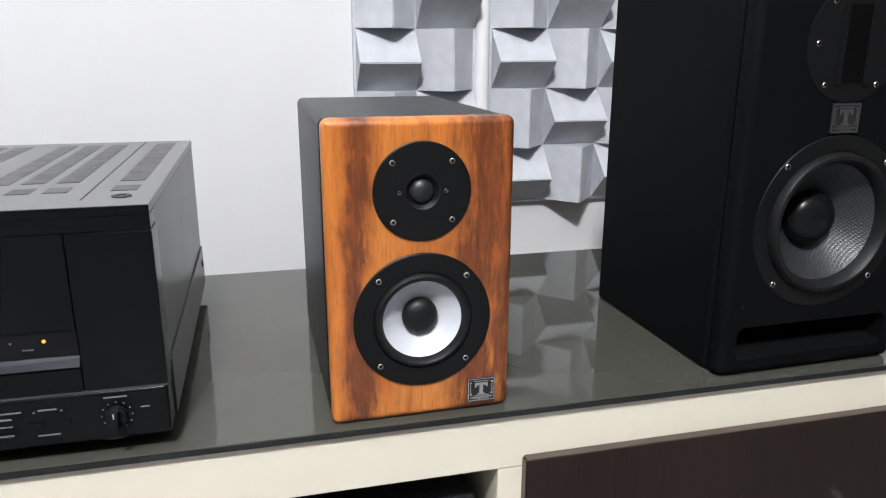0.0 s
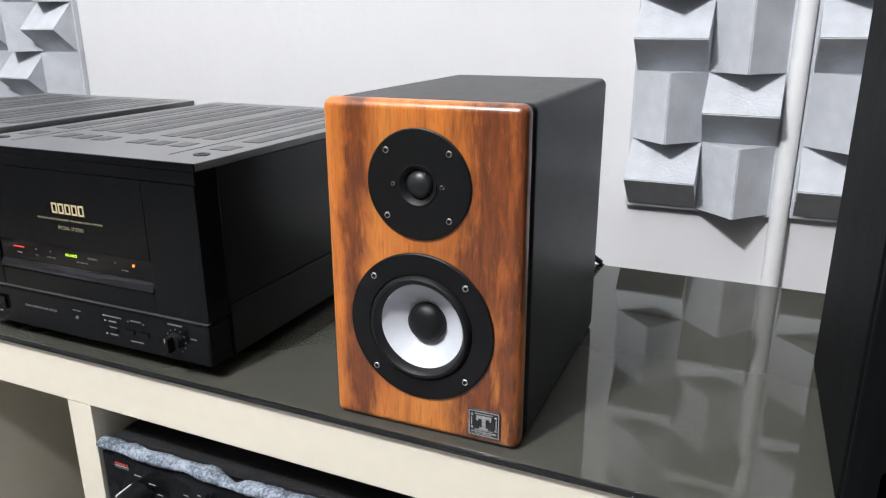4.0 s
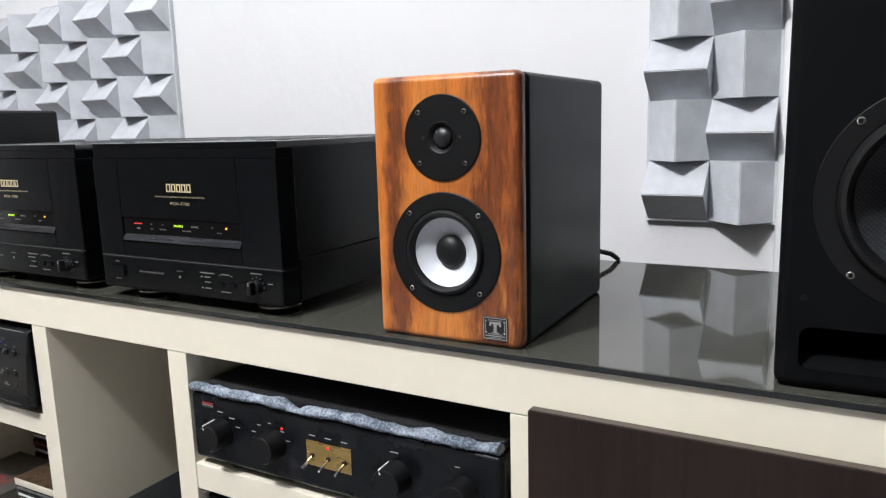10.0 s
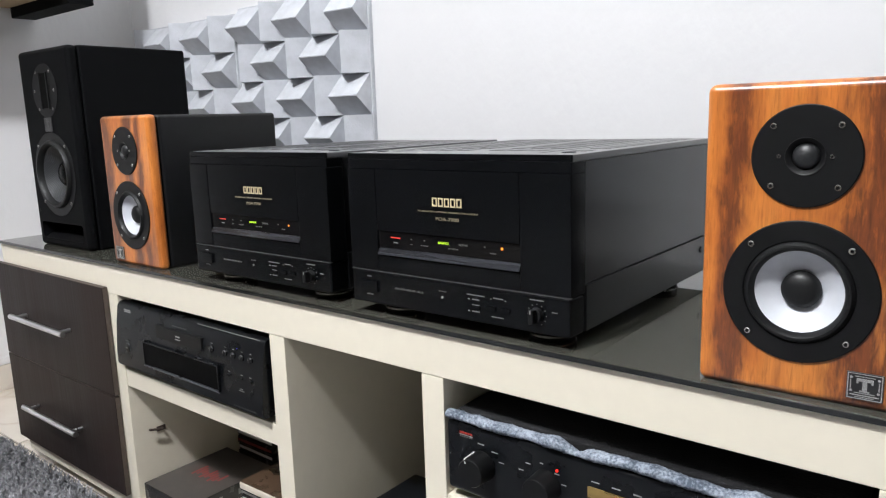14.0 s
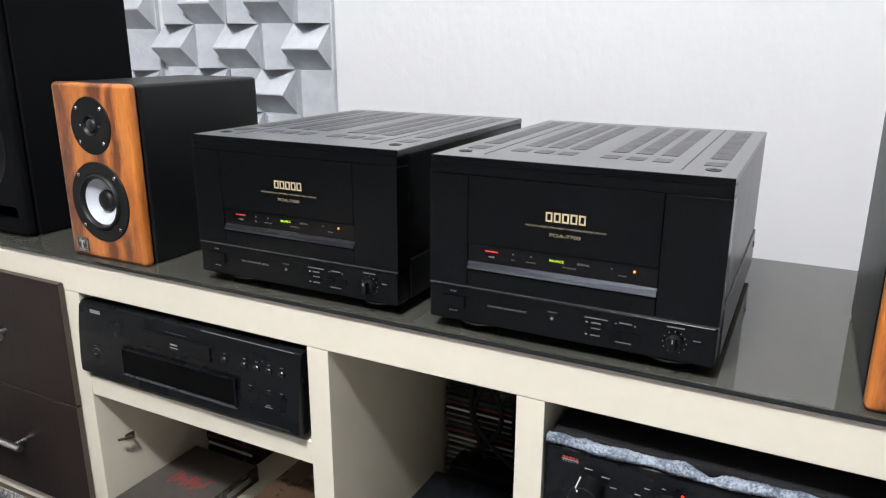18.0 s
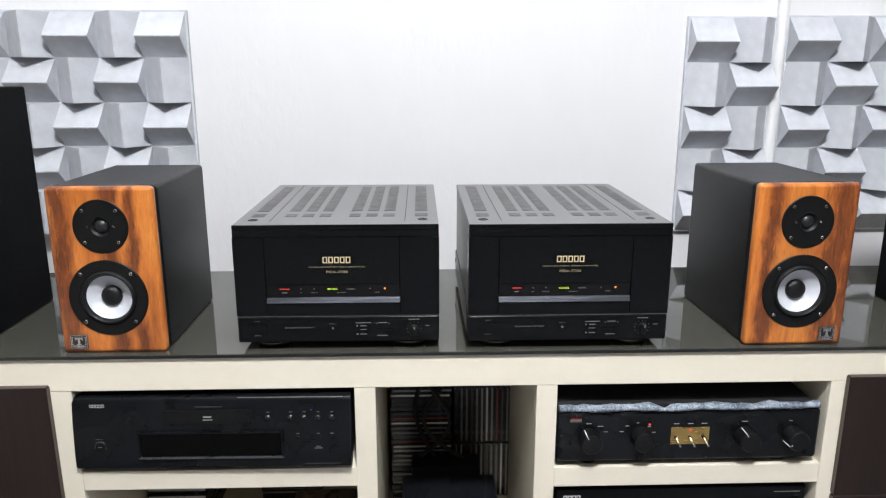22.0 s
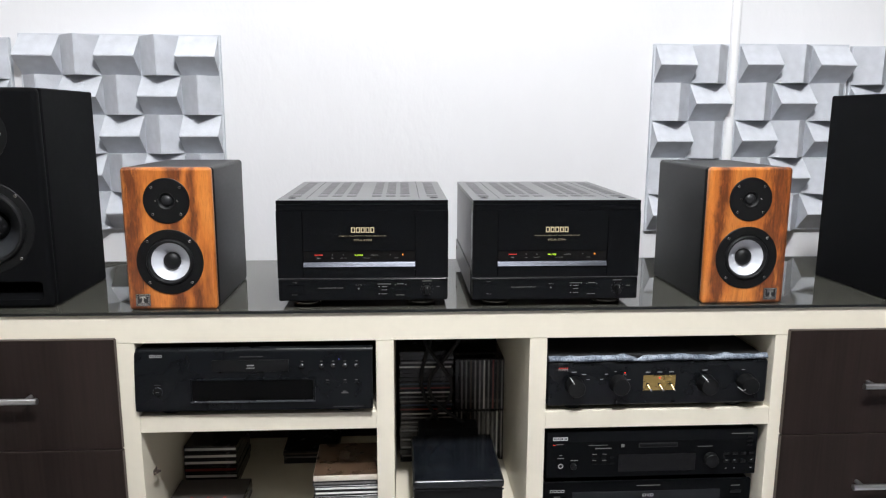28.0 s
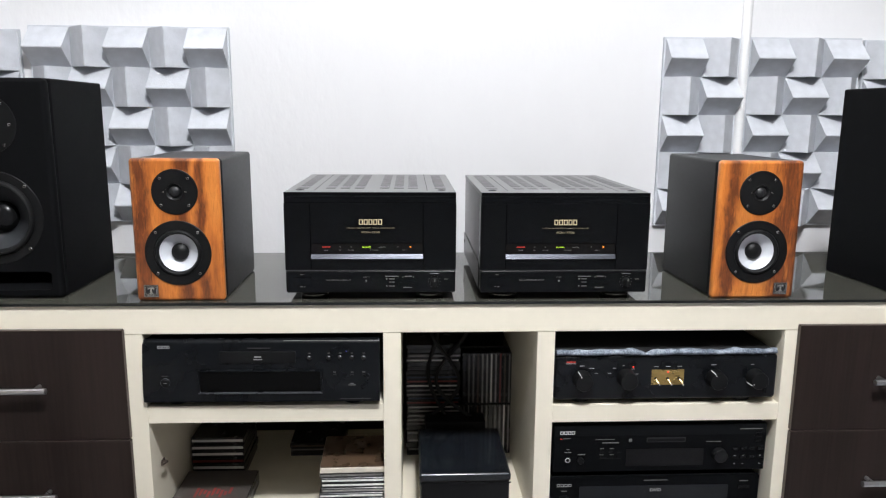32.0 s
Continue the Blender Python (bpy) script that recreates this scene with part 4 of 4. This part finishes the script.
# ---- preamplifier with its felt cloth ----
bay = 0.319
pre = thing("preamplifier", pose(-0.0420, 0.552, bay), "black preamplifier with gold switch plate on the cream shelf", "preamplifier")
part("case", boxed(-0.2130, 0.2130, 0.006, 0.32, 0.010, 0.0960, 0.002), M["metal_black"], pre)
part("front_panel", boxed(-0.2160, 0.2160, -0.0020, 0.0160, 0.0100, 0.0990, 0.0070, 6), M["player_front"], pre, "black front panel with rounded top edge")
plate = part("switch_plate", boxed(-0.0300, 0.0330, -0.0029, -0.0018, 0.0400, 0.0705, 0.0003), M["gold"], pre, "brushed gold switch plate")
for x in (-0.0215, 0.0015, 0.0240):
    s = part("switch", lathe([(0.0030, 0.0), (0.0028, -0.0018), (0, -0.0020)], (x, -0.0029, 0.0525), steps=14), M["plastic"], plate)
    part("lever", tube([(x, -0.0035, 0.0520), (x + 0.0012, -0.0225, 0.0468)], 0.0017, 8), M["steel"], s, "bright steel lever")
    dashes(pre, -0.0020, [(x, 0.0765, 0.0090, 0.0011)], M["print"])
for x, z in ((0.0015, 0.0655),):
    part("pilot", lathe([(0.0016, 0.0), (0.0014, -0.0010), (0, -0.0012)], (x, -0.0029, z), steps=12), M["led_red"], plate, "glowing red pilot")
part("pilot", lathe([(0.0016, 0.0), (0.0014, -0.0012), (0, -0.0014)], (-0.0660, -0.0019, 0.0760), steps=12), M["led_red"], pre, "glowing red pilot")
for x, z, tick in ((-0.1640, 0.0530, -28), (-0.0790, 0.0550, None), (0.0930, 0.0530, -28), (0.1720, 0.0530, -118)):
    knob(pre, x, -0.0020, z, 0.0175, 0.024, M["plastic"], "knob", tick)
dashes(pre, -0.0020, [(-0.1650, 0.0790, 0.0090, 0.0011), (-0.1460, 0.0740, 0.0090, 0.0010), (-0.1370, 0.0640, 0.0070, 0.0010), (-0.1020, 0.0740, 0.0060, 0.0010), (-0.1110, 0.0640, 0.0060, 0.0010), (-0.0850, 0.0790, 0.0040, 0.0012), (-0.0660, 0.0720, 0.0060, 0.0010), (-0.0580, 0.0620, 0.0060, 0.0010), (0.0900, 0.0790, 0.0100, 0.0011), (0.1660, 0.0790, 0.0060, 0.0010)], M["print"])
for n in range(5):
    dashes(pre, -0.0020, [(-0.1934 + 0.0037 * n, 0.0868, 0.0027, 0.0024)], M["red"], "emblem")
dashes(pre, -0.0020, [(-0.1860, 0.0843, 0.0190, 0.0008)], M["print"])
for n in range(6):
    dashes(pre, -0.0020, [(-0.1940 + 0.0032 * n, 0.0822, 0.0016, 0.0011)], M["dimprint"])
for x in (-0.160, 0.160):
    for y in (0.03, 0.28):
        part("foot", lathe([(0.019, 0.0105), (0.019, 0.002), (0.017, 0.0), (0, 0.0)], (x, y, 0), "z", 24), M["rubber"], pre)

bm = bmesh.new()
nx, prof = 260, [(0.004, 0.0995), (-0.001, 0.0992), (-0.005, 0.1005), (-0.0075, 0.1035), (-0.0080, 0.1065), (-0.0060, 0.1098), (-0.0020, 0.1118), (0.0030, 0.1120), (0.008, 0.1105), (0.012, 0.1070), (0.0130, 0.1000)]
grid = []
for i in range(nx + 1):
    u = -0.2140 + 0.4260 * i / nx
    lift = noise.noise((u * 16, 0, 0)) * 0.0022 + noise.noise((u * 55, 3, 0)) * 0.0016
    push = noise.noise((u * 12, 9, 0)) * 0.0055
    swell = 0.82 + 0.35 * noise.noise((u * 34, 5, 2)) - 0.16 * math.exp(-((u + 0.040) / 0.006) ** 2)
    grid.append([bm.verts.new((u, 0.003 + (y - 0.003) * swell + push + noise.noise((u * 420, j * 1.7, 5)) * 0.0011, 0.0995 + max(0.0, (z - 0.0995) * swell + (lift if z > 0.1 else 0) + noise.noise((u * 380, j * 1.9, 1)) * 0.0011))) for j, (y, z) in enumerate(prof)])
for a, c in zip(grid, grid[1:]):
    for j in range(len(prof)):
        k = (j + 1) % len(prof)
        bm.faces.new((a[j], a[k], c[k], c[j]))
bm.faces.new(grid[0])
bm.faces.new(grid[-1][::-1])
bmesh.ops.recalc_face_normals(bm, faces=bm.faces)
cloth = thing("felt_cloth", pose(-0.0420, 0.552, bay), "speckled black felt cloth with blue-grey rolled hem on the preamplifier", "cloth")
part("hem", bm, M["felt"], cloth, "blue-grey rolled hem", 180)
part("cloth", boxed(-0.2125, 0.2105, 0.0150, 0.25, 0.0962, 0.1060, 0.003), M["black_felt"], cloth, "speckled black felt")


# ---- two slim players in the lower bay ----
def slim_player(m, w, h, label):
    p = thing("disc_player", m, label, "disc player")
    part("case", boxed(-w / 2 + 0.004, w / 2 - 0.004, 0.008, 0.30, 0.008, h - 0.001, 0.0015), M["metal_black"], p)
    for x in (-w / 2 + 0.05, w / 2 - 0.05):
        for y in (0.03, 0.27):
            part("foot", lathe([(0.016, 0.0085), (0.016, 0.002), (0.014, 0.0), (0, 0.0)], (x, y, 0), "z", 20), M["plastic"], p)
    return p


md = slim_player(pose(-0.0415, 0.562, 0.1665), 0.424, 0.1070, "slim black minidisc deck stacked on another player")
part("front_panel", boxed(-0.2120, 0.2120, -0.0010, 0.0085, 0.0080, 0.1070, 0.0020), M["deck"], md)
part("display_window", boxed(-0.0680, 0.0880, -0.0020, 0.002, 0.0190, 0.0560, 0.0010), M["gloss_black"], md, "dark display window")
part("slot", boxed(-0.0280, 0.0500, -0.0022, 0.002, 0.0690, 0.0790, 0.0010), M["vent"], md, "disc slot")
part("slot_flap", boxed(-0.0260, 0.0480, -0.0026, 0.002, 0.0705, 0.0770, 0.0008), M["metal_black"], md)
logo_bars(md, -0.1850, -0.0018, 0.0910, 0.0300, 0.0062, M["white_line"], 4)
knob(md, 0.1180, -0.0010, 0.0420, 0.0140, 0.012, M["plastic"], "dial")
part("phones_socket", lathe([(0.0055, 0.001), (0.0055, -0.0015), (0.0030, -0.0015), (0.0028, 0.0006), (0, 0.0006)], (-0.1830, -0.0010, 0.0340), steps=20), M["steel"], md, "steel-rimmed phones socket")
knob(md, -0.1580, -0.0010, 0.0340, 0.0060, 0.008, M["plastic"], "level_knob")
dashes(md, -0.0010, [(-0.1830, 0.0500, 0.0130, 0.0016), (-0.1560, 0.0450, 0.0150, 0.0016), (-0.0990, 0.0690, 0.0330, 0.0018), (-0.1160, 0.0570, 0.0080, 0.0012), (-0.0960, 0.0570, 0.0080, 0.0012), (-0.1160, 0.0440, 0.0080, 0.0012), (-0.0960, 0.0440, 0.0080, 0.0012), ], M["dimprint"])
dashes(md, -0.0016, [(0.1800, 0.0950, 0.0450, 0.0014)], M["dimprint"])
part("status_light", boxed(-0.1990, -0.1950, -0.0014, 0.0, 0.0775, 0.0785), M["led_red"], md, "small red lamp", 0)
for i in range(4):
    for j in range(2):
        part("button", boxed(0.1440 + 0.017 * i, 0.1560 + 0.017 * i, -0.0035, 0.0, 0.0330 + 0.017 * j, 0.0400 + 0.017 * j, 0.001), M["metal_black"], md)
for i in range(3):
    for j in range(2):
        part("button", boxed(-0.1210 + 0.017 * i, -0.1110 + 0.017 * i, -0.0030, 0.0, 0.0360 + 0.013 * j, 0.0405 + 0.013 * j, 0.0008), M["metal_black"], md)
for j in range(3):
    part("button", boxed(0.1890, 0.2010, -0.0030, 0.0, 0.0680 + 0.009 * j, 0.0730 + 0.009 * j, 0.0008), M["metal_black"], md)

for x, z in ((0.1480, 0.0480), (0.1650, 0.0480), (0.1990, 0.0480), (0.1480, 0.0310), (0.1650, 0.0310), (0.1990, 0.0310)):
    dashes(md, -0.0036, [(x + 0.0020, z - 0.0085, 0.0030, 0.0010)], M["print"])
dashes(md, -0.0011, [(0.1800, 0.0880, 0.0120, 0.0012), (0.1930, 0.0800, 0.0080, 0.0010), (0.1060, 0.0690, 0.0300, 0.0012), (-0.0600, 0.0740, 0.0060, 0.0060), (-0.1860, 0.0790, 0.0140, 0.0010), (-0.1830, 0.0560, 0.0060, 0.0010), (-0.1100, 0.0760, 0.0380, 0.0008)], M["dimprint"])
part("upper_strip", boxed(-0.2105, 0.2105, -0.0016, 0.0, 0.0835, 0.1055, 0.0008), M["satin_strip"], md, "satin grey-black upper strip")

dvd = slim_player(pose(-0.0470, 0.559, 0.0620), 0.420, 0.1030, "slim black video disc player at the foot of the bay")
part("front_panel", boxed(-0.2100, 0.2100, -0.0010, 0.0085, 0.0060, 0.1030, 0.0025), M["deck"], dvd)
part("tray_window", boxed(-0.1530, 0.1470, -0.0022, 0.002, 0.0380, 0.0840, 0.0010), M["grey_window"], dvd, "gloss grey tray window")
words("DVD", 0.0060, M["print"], dvd, 0.0, -0.0024, 0.0740, wide=1.3)
logo_bars(dvd, -0.1830, -0.0012, 0.0860, 0.0300, 0.0054, M["print"], 4)
dashes(dvd, -0.0010, [(0.0, 0.0945, 0.0480, 0.0014), (0.1780, 0.0900, 0.0180, 0.0014), (-0.1830, 0.0740, 0.0120, 0.0012)], M["dimprint"])
part("button", boxed(-0.1930, -0.1730, -0.0030, 0.0, 0.0560, 0.0660, 0.001), M["metal_black"], dvd)
part("button", boxed(0.1660, 0.1900, -0.0030, 0.0, 0.0740, 0.0820, 0.001), M["metal_black"], dvd)

# ---- turntable-like box in the middle bay ----
bx = thing("storage_box", pose(-0.4245, 0.569, 0.062), "dark plastic box with a smoky shiny lid in the middle bay", "box")
part("body", boxed(-0.0880, 0.0880, 0.0, 0.206, 0.0, 0.0920, 0.004), M["plastic"], bx)
part("lid", boxed(-0.0905, 0.0905, -0.0030, 0.210, 0.0925, 0.1100, 0.005, 3), M["lid"], bx, "shiny dark lid")
part("lid_rim", boxed(-0.0900, 0.0900, -0.0042, -0.0030, 0.0895, 0.0925, 0.0005), M["metal_black"], bx)
solid("dark_case", boxed(-0.068, 0.068, 0.0, 0.055, 0.0, 0.118, 0.004), M["plastic"], "small black case behind the lidded box", "case", m=pose(-0.430, 0.790, 0.062))

# ---- disc cases ----
KINDS = ("white_case", "grey_case", "dark_case", "red_case", "blue_case", "brown_case")
BODY = mesh_of("disc_case", boxed(-0.0625, 0.0625, 0.0, 0.142, 0.0, 0.0102, 0.0006, 1), M["dark_case"], 0)
SPINE = {k: mesh_of("spine", boxed(-0.0605, 0.0605, -0.0004, 0.0004, 0.0033, 0.0071), M[k], 0) for k in KINDS}
NAMES = {"white_case": "slim disc case with white spine", "grey_case": "slim disc case with grey spine", "dark_case": "slim disc case with dark spine", "brown_case": "slim disc case with brown spine", "red_case": "slim disc case with red spine", "blue_case": "slim disc case with blue spine"}
rnd = random.Random(5)


def disc_case(m, key, group):
    ob = tagged(new("disc_case", BODY), NAMES[key], "disc case", group)
    ob.matrix_world = m
    s = new("spine", SPINE[key])
    s.parent = ob


W, G, K, R, B = "white_case", "grey_case", "dark_case", "red_case", "blue_case"
low = 0.0622
# most white spines of this bay are set grey or brown, its shade put into colour
for i, k in enumerate([K, G, K, G, K, G, K, G, G, G, G, W, R, B, G, G, W, R, B, K, K, K, W, G, K, K]):
    disc_case(pose(-0.4780 + rnd.uniform(-0.002, 0.002), 0.868 + rnd.uniform(-0.002, 0.002), low + 0.0106 * i, 0, 0, rnd.uniform(-0.7, 0.7)), k, "stacked disc cases in the middle bay")
for row in range(2):
    for i, k in enumerate([K, G, G, "brown_case", G, G, W, G, R, "brown_case", G]):
        disc_case(pose(-0.4095 + 0.0106 * i, 0.872 + rnd.uniform(-0.002, 0.002), low + 0.0628 + 0.1275 * row, 0, 90, rnd.uniform(-0.4, 0.4)), k if row else [G, G, K, "brown_case", G, G, K, G, G, W, G][i], "upright disc cases in the middle bay")
for i, k in enumerate([G, K, W, G, W, K, W, G, W, W, G]):
    disc_case(pose(-0.6455 + rnd.uniform(-0.003, 0.003), 0.566 + rnd.uniform(-0.003, 0.003), low + 0.0106 * i, 0, 0, rnd.uniform(-2, 2)), k, "stacked disc cases in the lower bay")
for i, k in enumerate([K, W, R, W, W, W]):
    disc_case(pose(-0.9610 + rnd.uniform(-0.0015, 0.0015), 0.775 + rnd.uniform(-0.002, 0.002), low + 0.0159 * i, 0, 0, rnd.uniform(-0.6, 0.6)) @ Matrix.Diagonal((0.92, 1, 1.49, 1)), k, "disc cases at the back of the lower bay")
for i, k in enumerate([K, G, "brown_case"]):
    disc_case(pose(-0.7550 + rnd.uniform(-0.0015, 0.0015), 0.872 + rnd.uniform(-0.002, 0.002), low + 0.0106 * i, 0, 0, rnd.uniform(-0.6, 0.6)), k, "disc cases at the back of the lower bay")
sleeve = thing("card_sleeve", pose(-0.6450, 0.563, low + 0.1168, 0, 0, 1), "card sleeve with brown cover on the stacked disc cases", "sleeve")
part("card", boxed(-0.063, 0.063, 0.0, 0.140, 0.0, 0.0120, 0.002), M["paper"], sleeve)
part("cover", boxed(-0.0620, 0.0620, 0.0010, 0.1390, 0.0121, 0.0126), M["brown_case"], sleeve, "brown printed cover", 0)
book = thing("boxed_set", pose(-0.9410, 0.558, low, 0, 0, 0), "dark grey boxed set with red marks lying in the lower bay", "box")
part("case", boxed(-0.0760, 0.0760, 0.0, 0.187, 0.0, 0.0320, 0.0015), M["dark_case"], book)
part("cover", boxed(-0.0745, 0.0745, 0.0015, 0.1855, 0.0320, 0.0325), M["grey_card"], book, "dull grey cover", 0)
for i in range(9):
    part("marking", boxed(-0.035 + 0.0085 * i, -0.0295 + 0.0085 * i, 0.075 + 0.006 * (i % 3), 0.112 - 0.005 * (i % 4), 0.0325, 0.0328), M["red_mark"], book, "red printed mark", 0)
part("marking", boxed(0.0759, 0.0763, 0.018, 0.030, 0.010, 0.022), M["red_mark"], book, "red printed mark", 0)
for y0, y1 in ((0.045, 0.070), (0.105, 0.165)):
    part("marking", boxed(0.0759, 0.0763, y0, y1, 0.010, 0.021), M["dimprint"], book, "", 0)

# ---- cables ----
pts = [(0.095, 0.810, 0.610), (0.104, 0.850, 0.580), (0.114, 0.910, 0.560), (0.124, 0.960, 0.551), (0.135, 0.992, 0.546), (0.146, 1.012, 0.5395), (0.153, 1.026, 0.529), (0.158, 1.034, 0.505), (0.160, 1.045, 0.42), (0.160, 1.052, 0.005)]
bm = bmesh.new()
fine = []
for a, c in zip(pts, pts[1:]):
    for k in range(14):
        fine.append(Vector(a).lerp(Vector(c), k / 14))
fine.append(Vector(pts[-1]))
for s in (0, math.pi):
    tube([p + Vector((0.0019 * math.cos(i * 0.8 + s), 0, 0.0019 * math.sin(i * 0.8 + s))) for i, p in enumerate(fine)], 0.0024, 6, bm)
solid("speaker_cable", bm, M["cable"], "twisted black speaker cable hanging behind the console", "cable", smooth=80)
for x0, x1, sag in ((-0.500, -0.455, 0.02), (-0.460, -0.405, 0.05), (-0.440, -0.470, -0.04)):
    bm = tube([(x0 + (x1 - x0) * u + sag * math.sin(u * 7), 0.845 + 0.02 * math.sin(u * 5 + x0 * 40), 0.46 - 0.30 * u) for u in [i / 18 for i in range(19)]], 0.0045, 7)
    solid("hanging_cable", bm, M["cable"], "black cable hanging in the middle bay", "cable", "cables in the middle bay", smooth=80)

# ---- wall shelf and rug ----
ws = thing("wall_shelf", pose(LEFT, 0.0, 0.0), "dark wall shelf on the side wall", "shelf")
part("board", boxed(0.001, 0.355, -0.55, 0.858, 1.118, 1.143, 0.002), M["tan"], ws, "tan wooden board")
part("end_box", boxed(0.001, 0.365, 0.860, 0.928, 1.090, 1.400, 0.003), M["black"], ws, "black end box")
pin = thing("shelf_pin", pose(-1.0215, 0.606, 0.188), "small brown hooked shelf pin in the side of the bay", "shelf pin")
part("peg", tube([(-0.0005, 0.0, 0.0), (0.0075, 0.0, 0.0), (0.0100, -0.0030, 0.0012), (0.0105, -0.0200, 0.0060), (0.0102, -0.0290, 0.0085)], 0.0024, 8), M["brown_edge"], pin, "bent brown arm")
part("plate", boxed(-0.0002, 0.0018, -0.009, 0.009, -0.0050, 0.0050, 0.0006), M["brown_edge"], pin)

# only the left corner is seen; the base is extended to cut floor bounce
bm = boxed(-1.660, 2.20, -2.40, 0.535, -0.003, 0.016, 0.006)
rug = thing("rug", pose(0, 0, 0), "grey shaggy rug on the floor in front of the console", "rug")
part("base", bm, M["rug"], rug)
verts, faces = [], []
rr = random.Random(3)
for i in range(24000):
    x, y = -1.67 + 1.0 * rr.random() ** 1.2, 0.54 - 0.75 * rr.random() ** 1.3
    a, l = rr.uniform(0, 6.28), rr.uniform(0.006, 0.017)
    dx, dy = math.cos(a) * 0.0016, math.sin(a) * 0.0016
    ox, oy = rr.uniform(-0.012, 0.012), rr.uniform(-0.012, 0.012)
    n = len(verts)
    verts += [(x - dx, y - dy, 0.014), (x + dx, y + dy, 0.014), (x + ox * 0.6 + dx, y + oy * 0.6 + dy, 0.014 + l * 0.7), (x + ox * 0.6 - dx, y + oy * 0.6 - dy, 0.014 + l * 0.7), (x + ox, y + oy, 0.014 + l)]
    faces += [(n, n + 1, n + 2, n + 3), (n + 3, n + 2, n + 4)]
me = bpy.data.meshes.new("pile")
me.from_pydata(verts, [], faces)
me.materials.append(M["rug"])
pile = tagged(new("shag", me), "grey shag pile", kind="stuff")
pile.parent = rug

# ---- floor tiles ----
TS = 0.45
tile_mesh = mesh_of("tile", boxed(-TS / 2 + 0.0025, TS / 2 - 0.0025, -TS / 2 + 0.0025, TS / 2 - 0.0025, -0.006, 0.0, 0.0008, 1), M["tile"], 0)
for i in range(13):
    for j in range(14):
        x, y = LEFT + 0.225 + TS * i, 0.565 + 1.5 * TS - TS * j
        if x - TS / 2 < RIGHT and y + TS / 2 > NEAR:
            t = new("tile", tile_mesh)
            t.parent = floor
            t.location = (x, y, 0)
